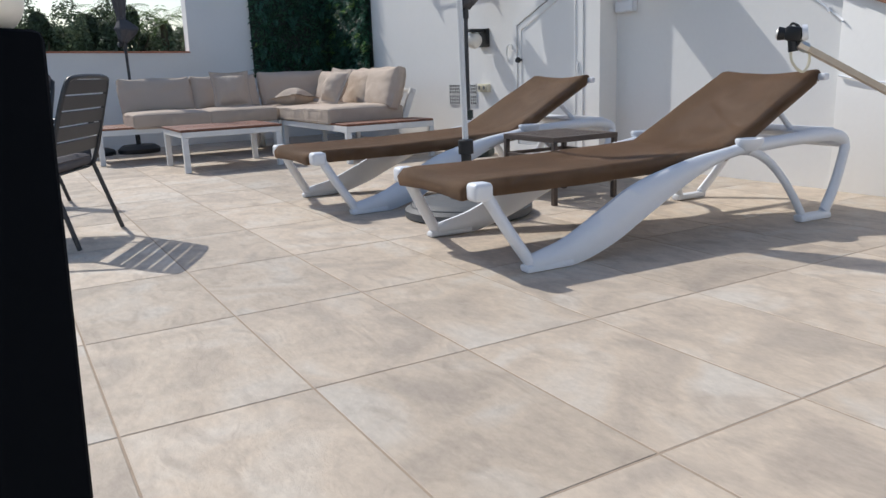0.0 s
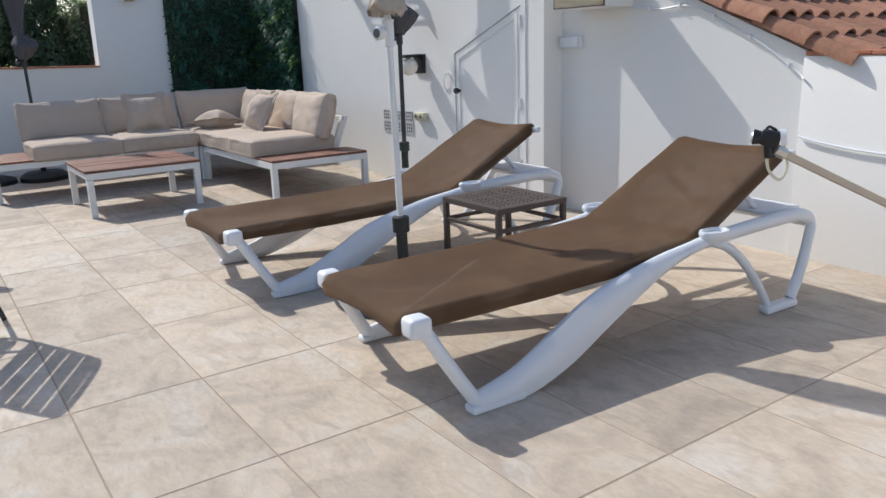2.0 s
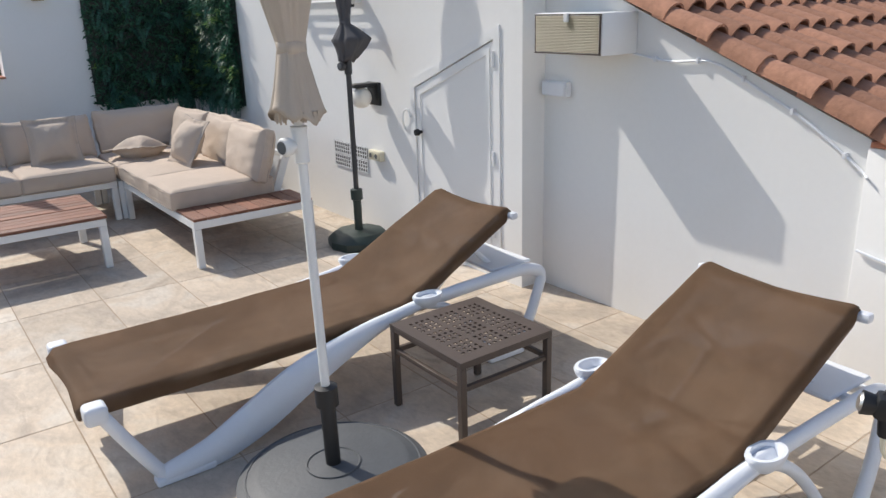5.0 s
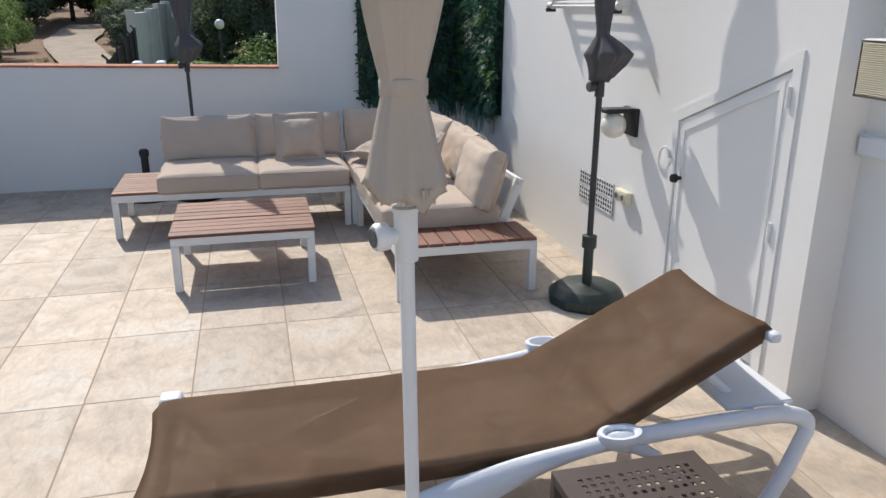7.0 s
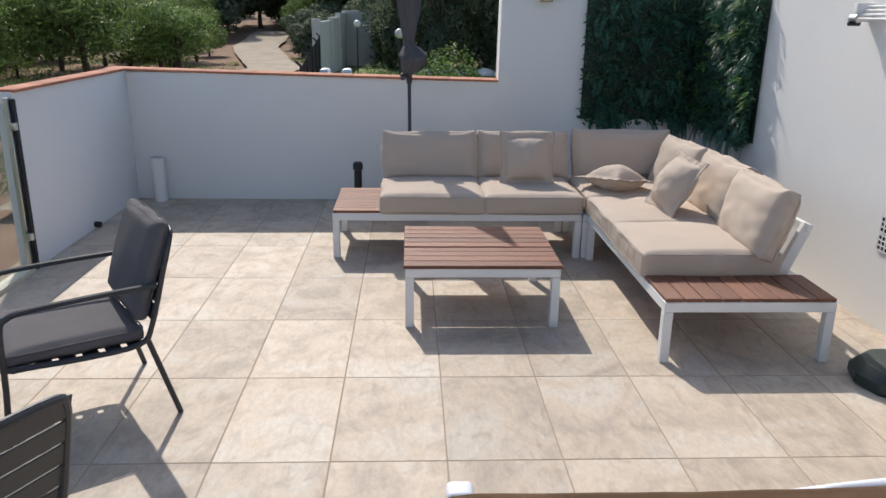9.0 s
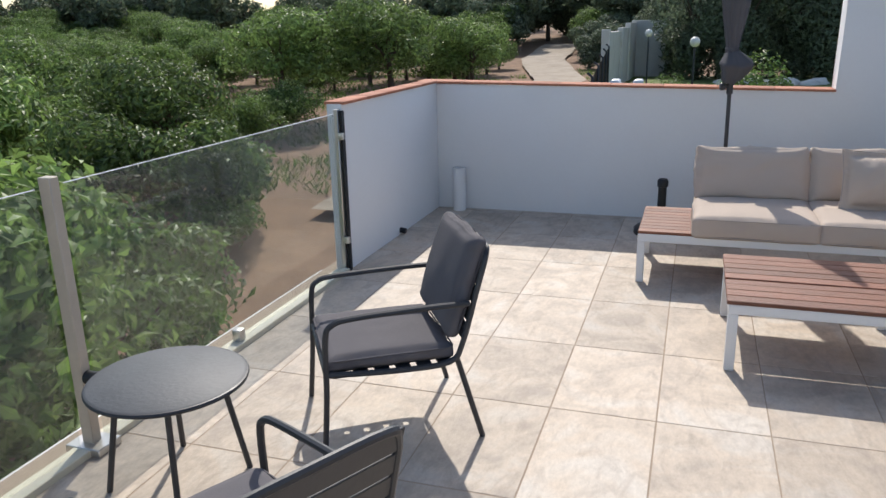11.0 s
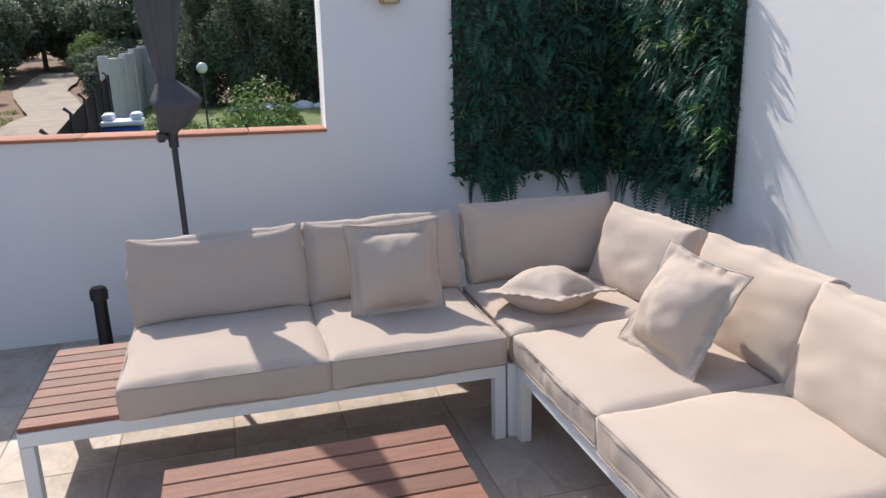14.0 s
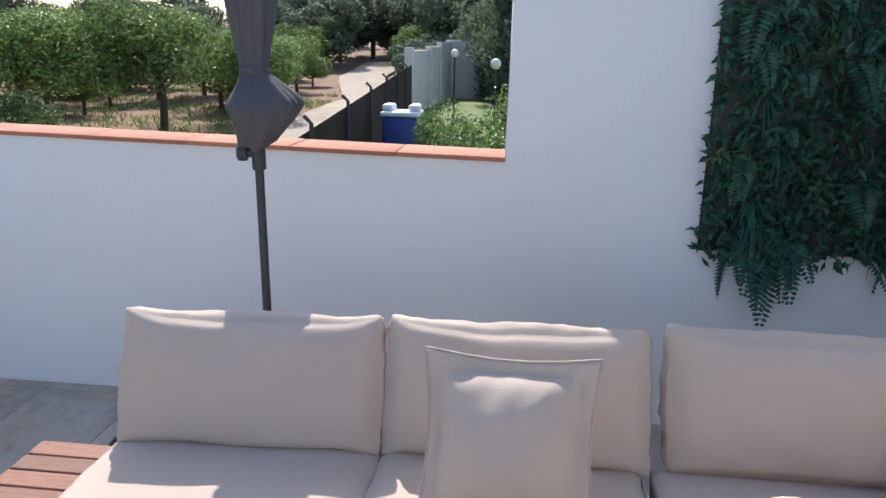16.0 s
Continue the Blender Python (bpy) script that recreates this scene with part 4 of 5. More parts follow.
flange_pillow("throw_pillow", "square beige throw pillow lying flat in the sofa corner", 0.44, pose(3.035, 8.475, ZB + 0.078, -7, 8, 30), 8.7)
flange_pillow("throw_pillow", "square beige throw pillow leaning on the side cushions", 0.44, pose(3.255, 7.79, ZB + 0.193, 61, 0, -83) @ pose(0, 0, 0, 0, 0, -4), 5.3)

# ---- coffee table ----
ct = thing("coffee_table", "low outdoor coffee table, red-brown slatted top on white metal legs", "coffee table")
leg_frame(ct, 1.435, 6.93, 2.335, 7.77, 0.36, 0.05, 0.05)
W = 0.84 / 9
for k in range(9):
    y = 6.925 + k * W * 1.012
    cut, skew = (0.010, 0.55) if k == 3 else (0.0, random.uniform(-0.10, 0.10))
    part("slat", box(0, 0.003, 0, 0.92, W - 0.002 - cut, 0.021, 0.003, m=pose(2.345, y, 0.361 + random.uniform(0, 0.0015), 0, 0, skew) @ pose(-0.92, 0, 0)), SLAT, ct, "weathered red-brown hardwood slat", smooth=20)

# ---- sun loungers ----


def splay(bm, s):
    """Lean a side of the frame outwards towards its foot."""
    for v in bm.verts:
        v.co.y += s * 0.075 * max(0, 1 - v.co.z / 0.38)
    return bm


def lounger(label, m):
    t = thing("sun_lounger", label, "sun lounger", m, "sun loungers")
    B = 1.43
    for s in (-1, 1):
        y = s * 0.345
        low = smooth_path([(0.20, 0, 0.03), (0.40, 0, 0.055), (0.60, 0, 0.125), (0.80, 0, 0.215), (1.0, 0, 0.285), (1.24, 0, 0.352), (1.50, 0, 0.395)], 5)
        n = len(low)
        pth = [(p.x, p.z, 0.05 + 0.105 * math.sin(math.pi * min(1, (i / n) * 1.05 + 0.08)) ** 1.3) for i, p in enumerate(low)]
        part("side_arch", splay(band(pth, (y, 0.058)), s), WHITE_PLASTIC, t, smooth=60)
        rear = smooth_path([(1.46, 0, 0.39), (1.75, 0, 0.405), (2.0, 0, 0.412), (2.14, 0, 0.408), (2.225, 0, 0.378), (2.24, 0, 0.335)], 4)
        part("rear_rail", band([(p.x, p.z, 0.062) for p in rear], (y, 0.05)), WHITE_PLASTIC, t, smooth=60)
        leg = smooth_path([(2.238, 0, 0.345), (2.13, 0, 0.17), (2.015, 0, 0.032)], 4)
        part("rear_leg", splay(band([(p.x, p.z, 0.06) for p in leg], (y, 0.045)), s), WHITE_PLASTIC, t, smooth=60)
        part("rear_foot", splay(box(1.81, y - 0.028, 0, 2.04, y + 0.028, 0.036, 0.012, 2), s), WHITE_PLASTIC, t)
        inner = smooth_path([(1.845, 0, 0.03), (1.79, 0, 0.14), (1.70, 0, 0.265), (1.60, 0, 0.345), (1.51, 0, 0.378)], 4)
        part("inner_leg", splay(band([(p.x, p.z, 0.042) for p in inner], (y, 0.045)), s), WHITE_PLASTIC, t, smooth=60)
        front = smooth_path([(0.02, 0, 0.345), (0.10, 0, 0.20), (0.185, 0, 0.06), (0.215, 0, 0.022)], 4)
        part("front_leg", splay(band([(p.x, p.z, 0.05) for p in front], (y, 0.048)), s), WHITE_PLASTIC, t, smooth=60)
        part("front_foot", splay(box(0.165, y - 0.03, 0, 0.40, y + 0.03, 0.03, 0.01, 2), s), WHITE_PLASTIC, t)
        part("end_cap", box(-0.03, y - 0.042, 0.30, 0.055, y + 0.042, 0.374, 0.018, 3), WHITE_PLASTIC, t, "rounded white corner cap")
        part("side_rail", tube([(0.03, y * 0.86, 0.322), (0.7, y * 0.86, 0.324), (B, y * 0.86, 0.350)], 0.018, 10), WHITE_PLASTIC, t)
        cup = lathe([(0.040, -0.050), (0.070, -0.022), (0.080, 0.0), (0.076, 0.010), (0.060, 0.010), (0.054, 0.002), (0.050, -0.024), (0.004, -0.026)], 28)
        bmesh.ops.transform(cup, matrix=pose(1.50, y * 1.05, 0.427) @ Matrix.Diagonal((1.0, 0.66, 1.0, 1.0)), verts=cup.verts)
        part("cup_holder", cup, WHITE_PLASTIC, t, "oval recessed cup holder", smooth=45)
        part("back_rail", tube([(B, y * 0.82, 0.37), (2.05, y * 0.82, 0.69)], 0.016, 10), WHITE_PLASTIC, t)
        part("top_cap", box(2.045, y * 0.92 - 0.024, 0.685, 2.088, y * 0.92 + 0.024, 0.722, 0.012, 2), WHITE_PLASTIC, t, "white corner cap")
    for x, z in ((0.03, 0.318), (2.225, 0.36), (1.58, 0.365)):
        part("cross_bar", tube([(x, -0.345, z), (x, 0.345, z)], 0.022, 10), WHITE_PLASTIC, t)
    for s in (-1, 1):
        part("strut", tube([(1.83, s * 0.2, 0.595), (2.02, s * 0.2, 0.42)], 0.015, 8), WHITE_PLASTIC, t)
    part("strut_bar", tube([(2.02, -0.34, 0.418), (2.02, 0.34, 0.418)], 0.018, 8), WHITE_PLASTIC, t)
    part("head_shelf", box(1.93, -0.31, 0.424, 2.20, 0.31, 0.442, 0.006), WHITE_PLASTIC, t)

    def sling(path, name):
        bm = BM()
        rows = []
        n = len(path)
        prof = [(-0.985, -0.058), (-1.004, -0.03), (-1, -0.004), (-0.985, 0.01), (-0.93, 0.014), (-0.6, 0.004), (-0.3, -0.004), (0, -0.007), (0.3, -0.004), (0.6, 0.004), (0.93, 0.014), (0.985, 0.01), (1, -0.004), (1.004, -0.03), (0.985, -0.058)]
        for i, (x, z, h) in enumerate(path):
            a, b = path[max(i - 1, 0)], path[min(i + 1, n - 1)]
            d = Vector((b[0] - a[0], 0, b[1] - a[1])).normalized()
            up = Vector((-d.z, 0, d.x))
            row = []
            for u, v in prof:
                jit = noise.noise(Vector((x * 6, u * 3, 1))) * 0.004
                row.append(bm.verts.new(Vector((x, u * h, z)) + up * (v + jit)))
            rows.append(row)
        for a, b in zip(rows, rows[1:]):
            for k in range(len(prof) - 1):
                bm.faces.new((a[k], a[k + 1], b[k + 1], b[k]))
        ex = bmesh.ops.solidify(bm, geom=bm.faces[:], thickness=0.003)
        return bm

    seat = [(-0.028, 0.30, 0.30), (-0.035, 0.335, 0.305), (-0.01, 0.360, 0.31)] + [(0.06 + k * 0.095, 0.364 + 0.024 * (k / 14) - 0.008 * math.sin(math.pi * k / 14), 0.318) for k in range(15)]
    bk = [(B - 0.015 + 0.61 * f, 0.40 + 0.325 * f, 0.318 - 0.016 * f) for f in [k / 9 for k in range(1, 10)]] + [(2.055, 0.728, 0.302), (2.072, 0.715, 0.300), (2.06, 0.685, 0.298)]
    part("sling", sling(seat + bk, "sling"), SLING, t, "brown woven textilene sling", smooth=70)
    return t


lounger("white plastic sun lounger with a brown woven sling and raised backrest", pose(1.63, 2.80, 0, 0, 0, -2.3))
lounger("white plastic sun lounger, brown woven sling, beside the side table", pose(1.60, 4.475, 0, 0, 0, -0.8))

# ---- side table between the loungers ----
st = thing("side_table", "square bronze-brown metal side table with a perforated top", "side table")
X0, X1, Y0, Y1, ZT = 2.81, 3.305, 3.475, 3.985, 0.40
for x in (X0, X1 - 0.03):
    for y in (Y0, Y1 - 0.03):
        part("leg", box(x, y, 0, x + 0.03, y + 0.03, ZT - 0.031, 0.003), BRONZE, st)
for z in (0.265,):
    for a in ((X0 + 0.03, Y0 + 0.005, X1 - 0.03, Y0 + 0.025), (X0 + 0.03, Y1 - 0.025, X1 - 0.03, Y1 - 0.005), (X0 + 0.005, Y0 + 0.03, X0 + 0.025, Y1 - 0.03), (X1 - 0.025, Y0 + 0.03, X1 - 0.005, Y1 - 0.03)):
        part("stretcher", box(a[0], a[1], z, a[2], a[3], z + 0.022, 0.002), BRONZE, st)
for a in ((X0, Y0, X1, Y0 + 0.03), (X0, Y1 - 0.03, X1, Y1), (X0, Y0 + 0.03, X0 + 0.03, Y1 - 0.03), (X1 - 0.03, Y0 + 0.03, X1, Y1 - 0.03)):
    part("top_rim", box(a[0], a[1], ZT - 0.03, a[2], a[3], ZT - 0.004, 0.002), BRONZE, st)
bm = BM()
n = 33
for i in range(n):
    for j in range(n):
        inside = 3 <= i < n - 3 and 3 <= j < n - 3
        a, b = (i - 3) % 9, (j - 3) % 9
        hole = inside and a % 2 == 1 and b % 2 == 1
        if hole:
            continue
        dx, dy = (X1 - X0) / n, (Y1 - Y0) / n
        bm.faces.new([bm.verts.new((X0 + (i + u) * dx, Y0 + (j + v) * dy, ZT - 0.003)) for u, v in ((0, 0), (1, 0), (1, 1), (0, 1))])
bmesh.ops.remove_doubles(bm, verts=bm.verts, dist=0.0005)
ex = bmesh.ops.extrude_face_region(bm, geom=bm.faces[:])
for v in [g for g in ex["geom"] if isinstance(g, bmesh.types.BMVert)]:
    v.co.z += 0.004
part("perforated_top", bm, BRONZE, st, "perforated metal top with square holes", smooth=20)

# ---- parasols, all closed ----


def folds(nf, depth, seed):
    def f(a, z):
        k = noise.noise(Vector((math.cos(a) * 1.3, math.sin(a) * 1.3, z * 1.6 + seed)))
        w = (nf * a + z * 1.1 + 0.7 * math.sin(a * 2 + seed)) / (2 * math.pi) % 1.0
        flap = (w ** 0.6 if w < 0.86 else (1 - w) / 0.14) - 0.55
        crease = noise.noise(Vector((math.cos(a) * 5, math.sin(a) * 5, z * 2.5 + seed)))
        return 1 + depth * 1.5 * flap + 0.26 * k + 0.09 * crease
    return f


def parasol(label, m, pole_r, pole_mat, canopy_mat, zb, zt, rw, rt, rm, top, knob_z, base, tube_top, tube_mat, seed, flaps=5, wing=False, sides=44):
    """A closed parasol; base is (radius, height, material)."""
    t = thing("parasol", label, "parasol", m)
    part("pole", tube([(0, 0, 0.06), (0, 0, top)], pole_r, 14), pole_mat, t)
    if wing:
        prof = [(rw * (0.50 + 0.50 * min(1, k / 6)) if k < 7 else rw + (rt - rw) * ((k - 6) / 5) ** 1.1, zb + (zt - zb) * k / 11) for k in range(12)]
    else:
        prof = [(rw + (rt - rw) * (k / 11) ** 0.8, zb + (zt - zb) * k / 11) for k in range(12)]
    for k in range(1, 20):
        f = k / 19
        prof.append((rt + (rm - rt) * math.sin(min(1, f * 2.2) * math.pi / 2) if f < 0.45 else rm * (1 - ((f - 0.45) / 0.55) ** 1.8 * 0.8), zt + (top - zt) * f))
    bm = lathe(prof, 96, wob=folds(flaps, 0.17 if wing else 0.23, seed))
    for v in bm.verts:
        a = math.atan2(v.co.y, v.co.x)
        if v.co.z < zt - 0.02:
            low = (zt - v.co.z) / (zt - zb)
            if wing:
                v.co.x += 0.04 * math.sin(math.pi * min(1, low))
            v.co.z += low * (0.022 * math.sin(a * 2 + seed) + 0.010 * math.sin(a * 7 + seed)) + 0.008 * low * noise.noise(v.co * 30)
    part("canopy", bm, canopy_mat, t, "folded fabric canopy", smooth=180)
    strap = lathe([(rt * 1.10, zt - 0.018), (rt * 1.16, zt - 0.016), (rt * 1.16, zt + 0.016), (rt * 1.10, zt + 0.018)], 48, wob=folds(flaps, 0.05, seed))
    part("strap", strap, canopy_mat, t, "fabric tie strap", smooth=60)
    if not wing:
        fringe = BM()
        fr = random.Random(3)
        for k in range(64):
            a = 2 * math.pi * k / 64 + fr.uniform(-0.04, 0.04)
            r = rw * fr.uniform(0.55, 0.92)
            z = zb + 0.012
            tube([(r * math.cos(a), r * math.sin(a), z), (r * 0.97 * math.cos(a + 0.05), r * 0.97 * math.sin(a + 0.05), z - fr.uniform(0.012, 0.04))], [0.005, 0.0035], 5, fringe)
        part("fringe", fringe, canopy_mat, t, "short crumpled fringe under the hem", smooth=60)
    part("finial", lathe([(0.02, top - 0.02), (0.03, top + 0.02), (0.012, top + 0.06)], 14), pole_mat, t)
    part("collar", lathe([(pole_r + 0.002, knob_z - 0.062), (pole_r + 0.009, knob_z - 0.058), (pole_r + 0.009, knob_z + 0.048), (pole_r + 0.012, knob_z + 0.05), (pole_r + 0.012, knob_z + 0.06), (pole_r + 0.002, knob_z + 0.063)], 22), pole_mat, t)
    kx = -pole_r - 0.012
    part("knob", tube([(kx + 0.02, 0, knob_z), (kx - 0.008, -0.003, knob_z), (kx - 0.014, -0.004, knob_z), (kx - 0.036, -0.010, knob_z), (kx - 0.044, -0.012, knob_z)], [0.016, 0.018, 0.030, 0.031, 0.026], 18), pole_mat, t, "round crank knob")
    part("knob_cap", tube([(kx - 0.0442, -0.0121, knob_z), (kx - 0.047, -0.0128, knob_z)], [0.022, 0.020], 16), GREY_BASE, t, "grey knob cap")
    r, h, base_mat = base
    part("base", lathe([(r * 0.96, 0), (r, h * 0.12), (r, h * 0.50), (r * 0.95, h * 0.62), (r * 0.80, h * 0.88), (r * 0.76, h * 0.93), (r * 0.28, h * 0.96), (r * 0.24, h)], sides), base_mat, t, "heavy parasol base", smooth=32)
    part("base_tube", lathe([(pole_r + 0.012, h * 0.9), (pole_r + 0.012, tube_top - 0.08), (pole_r + 0.026, tube_top - 0.075), (pole_r + 0.026, tube_top), (pole_r + 0.006, tube_top + 0.006)], 20), tube_mat, t)
    return t


p1 = parasol("closed beige parasol on a white pole in a round grey base", pose(2.305, 3.62, 0, -0.5, -0.7), 0.0168, WHITE_PAINT, UMBRELLA_BEIGE, 1.41, 1.62, 0.092, 0.040, 0.098, 2.5, 1.31, (0.365, 0.10, GREY_BASE), 0.42, BLACK, 1.3, 4)
for r in (0.10, 0.21, 0.33):
    part("base_ring", tube([(r * math.cos(a), r * math.sin(a), 0.098 - (0.016 if r > 0.12 else 0.0) - (0.012 if r > 0.3 else 0)) for a in [2 * math.pi * k / 40 for k in range(40)]], 0.005, 6, closed=True), GREY_BASE, p1)
parasol("closed dark grey parasol on a black pole in a dark base", pose(3.95, 6.20, 0), 0.019, DARKGREY, UMBRELLA_GREY, 1.38, 1.62, 0.135, 0.032, 0.075, 2.95, 1.33, (0.24, 0.12, DARK_GREEN), 0.43, DARK_GREEN, 4.2, 5, True, 10)
parasol("closed dark grey parasol behind the sofa by the parapet", pose(1.465, 9.55, 0, 0, -0.6), 0.0155, DARKGREY, UMBRELLA_GREY, 1.27, 1.51, 0.135, 0.045, 0.10, 2.6, 1.235, (0.235, 0.10, BLACK), 0.36, BLACK, 7.7, 4, True)
pb = thing("parasol_stand", "empty black parasol stand with an upright tube", "parasol stand", pose(0.99, 9.60, 0))
part("base", lathe([(0.22, 0), (0.22, 0.04), (0.2, 0.06), (0.12, 0.085), (0.05, 0.1), (0.045, 0.1)], 36), BLACK, pb)
part("tube", lathe([(0.036, 0.09), (0.034, 0.40), (0.044, 0.405), (0.046, 0.45), (0.034, 0.47)], 18), BLACK, pb)

# ---- chairs and round table ----


def chair(label, m, cushion_back=True):
    t = thing("armchair", label, "chair", m, "metal armchairs round the little table")
    r = 0.0125
    hw = 0.275
    for s in (-1, 1):
        y = s * hw
        part("front_leg", tube(smooth_path([(0.33, y * 1.06, 0.0), (0.305, y * 1.03, 0.28), (0.295, y, 0.51), (0.265, y, 0.565), (0.18, y, 0.583), (-0.10, y, 0.592), (-0.31, y, 0.592)], 4), r, 8), DARKGREY, t, "bent tube leg and armrest")
        part("back_leg", tube([(-0.36, y * 1.05, 0.0), (-0.255, y * 0.97, 0.36)], r, 8), DARKGREY, t)
    ring = smooth_path([(0.30, -hw, 0.36), (0.0, -hw, 0.342), (-0.22, -hw, 0.35), (-0.28, -hw, 0.43), (-0.345, -hw * 0.98, 0.64), (-0.39, -hw * 0.92, 0.77), (-0.405, -hw * 0.74, 0.805), (-0.41, 0, 0.812), (-0.405, hw * 0.74, 0.805), (-0.39, hw * 0.92, 0.77), (-0.345, hw * 0.98, 0.64), (-0.28, hw, 0.43), (-0.22, hw, 0.35), (0.0, hw, 0.342), (0.30, hw, 0.36)], 4)
    part("shell_frame", tube(ring, r, 8), DARKGREY, t)
    part("front_bar", tube([(0.30, -hw, 0.36), (0.30, hw, 0.36)], r, 8), DARKGREY, t)
    for k in range(6):
        x = 0.245 - k * 0.09
        part("seat_slat", box(x - 0.032, -hw, 0.340, x + 0.032, hw, 0.350, 0.003), DARKGREY, t)
    for k in range(5):
        f = 0.04 + k * 0.21
        x, z = -0.285 - 0.12 * f, 0.46 + 0.345 * f
        part("back_slat", box(-0.004, -hw * 0.97, -0.0345, 0.004, hw * 0.97, 0.0345, 0.003, m=pose(x, 0, z, 0, -18)), DARKGREY, t)
    chair_pads(t, cushion_back)
    return t


def chair_pads(t, with_back):
    m = t.matrix_basis
    s = thing("chair_seat_pad", "charcoal grey seat pad on the armchair", "cushion", m @ pose(0.025, 0, 0.352), "armchair pads")
    part("pad_cover", cushion(0.54, 0.51, 0.065, 0.015, 0.03, 21), ANTHRACITE_CLOTH, s, smooth=180)
    part("pad_piping", tube(rounded_loop(0.545, 0.515, 0.052, 0.035), 0.004, 6, closed=True), ANTHRACITE_CLOTH, s, smooth=180)
    if not with_back:
        return
    b = thing("chair_back_pad", "charcoal grey back pad leaning in the armchair", "cushion", m @ pose(-0.20, 0, 0.425, 0, -18, 0) @ pose(0, 0, 0, 0, -90, 0) @ pose(0.24, 0, 0), "armchair pads")
    part("pad_cover", cushion(0.42, 0.48, 0.075, 0.02, 0.035, 23), ANTHRACITE_CLOTH, b, smooth=180)
    part("pad_piping", tube(rounded_loop(0.425, 0.485, 0.06, 0.04), 0.004, 6, closed=True), ANTHRACITE_CLOTH, b, smooth=180)


chair("dark grey slatted metal armchair with charcoal pads facing the little table", pose(-0.052, 6.02, 0, 0, 0, 213) @ Matrix.Diagonal((1.0, 1.05, 1.05, 1.0)))
chair("dark grey slatted metal armchair turned away from the loungers", pose(0.122, 4.515, 0, 0, 0, 153) @ Matrix.Diagonal((1.0, 1.05, 1.04, 1.0)), False)
rt = thing("round_table", "small round grey metal side table by the glass", "table", pose(-0.665, 5.30, 0))
part("tabletop", lathe([(0.285, 0.435), (0.30, 0.44), (0.30, 0.452), (0.29, 0.458)], 56), GREY_BASE, rt, "smooth round grey top")
part("top_rim", tube([(0.298 * math.cos(a), 0.298 * math.sin(a), 0.444) for a in [2 * math.pi * k / 48 for k in range(48)]], 0.010, 8, closed=True), DARKGREY, rt)
for k in range(4):
    a = radians(35 + 90 * k)
    part("leg", tube([(0.19 * math.cos(a), 0.19 * math.sin(a), 0.438), (0.27 * math.cos(a), 0.27 * math.sin(a), 0)], 0.012, 8), DARKGREY, rt)

# ---- leaning floodlight bar and the post by the entrance ----
u = Vector((0.88, -0.243, -0.41)).normalized()
P0 = Vector((2.81, 1.93, 0.85))
bar = thing("floodlight_bar", "beige metal bar with a black floodlight at its raised end", "floodlight stand")
end = P0 + u * 1.80
part("bar", tube([P0, end], 0.017, 4), BEIGE_BAR, bar, "square beige bar", smooth=20)
part("end_foot", box(end.x - 0.05, end.y - 0.06, 0, end.x + 0.03, end.y + 0.06, end.z + 0.02, 0.006), BEIGE_BAR, bar)
part("bar_cap", tube([P0 - u * 0.02, P0 + u * 0.03], 0.022, 8), ALU, bar)
Q = P0 + Vector((-0.024, 0.014, 0.012))
part("lamp_head", box(-0.026, -0.030, -0.026, 0.026, 0.034, 0.030, 0.012, 2, m=pose(Q.x, Q.y, Q.z + 0.03, 8, 0, 30)), BLACK, bar, "black floodlight head")
part("lens_ring", tube([(Q.x - 0.010, Q.y + 0.018, Q.z + 0.032), (Q.x - 0.028, Q.y + 0.050, Q.z + 0.036)], [0.021, 0.027], 18), BLACK, bar, "round black lens ring")
part("lens_glass", tube([(Q.x - 0.0282, Q.y + 0.0503, Q.z + 0.036), (Q.x - 0.031, Q.y + 0.055, Q.z + 0.037)], [0.022, 0.017], 16), ALU, bar, "clear floodlight lens")
part("back_disc", tube([(Q.x + 0.016, Q.y - 0.026, Q.z + 0.034), (Q.x + 0.026, Q.y - 0.042, Q.z + 0.036)], [0.031, 0.028], 20), WHITE_PLASTIC, bar, "round white back disc")
part("grip", tube(smooth_path([(Q.x - 0.010, Q.y + 0.016, Q.z + 0.058), (Q.x - 0.003, Q.y + 0.006, Q.z + 0.072), (Q.x + 0.010, Q.y - 0.014, Q.z + 0.058)], 4), 0.005, 7), BLACK, bar)
part("lamp_neck", tube([(Q.x + 0.004, Q.y + 0.002, Q.z - 0.035), (Q.x - 0.002, Q.y + 0.006, Q.z + 0.012)], [0.019, 0.017], 10), BLACK, bar)
part("lead", tube(smooth_path([(Q.x - 0.006, Q.y + 0.006, Q.z - 0.02), (Q.x - 0.002, Q.y - 0.0, Q.z - 0.075), (Q.x + 0.035, Q.y - 0.02, Q.z - 0.115), (Q.x + 0.068, Q.y - 0.025, Q.z - 0.085), (Q.x + 0.072, Q.y - 0.022, Q.z - 0.035)], 6), 0.0055, 7), CREAM, bar, "short looped cable")

gp = thing("black_post", "black metal post with a pale knob near the entrance", "post", pose(-0.003, 0.481, 0, 0, 0, 0))
part("shaft", box(-0.026, -0.026, 0, 0.026, 0.026, 0.835, 0.006, 2, m=pose(0, 0, 0, 0, 2.4)), POST_BLACK, gp)
part("foot_plate", box(-0.05, -0.05, 0, 0.05, 0.05, 0.012, 0.003), BLACK, gp)
kb = BM()
bmesh.ops.create_uvsphere(kb, u_segments=18, v_segments=12, radius=0.019, matrix=pose(0.036, 0, 0.85))
part("knob", kb, GLOBE, gp, "small pale round knob", smooth=180)

# ---- land round the house ----


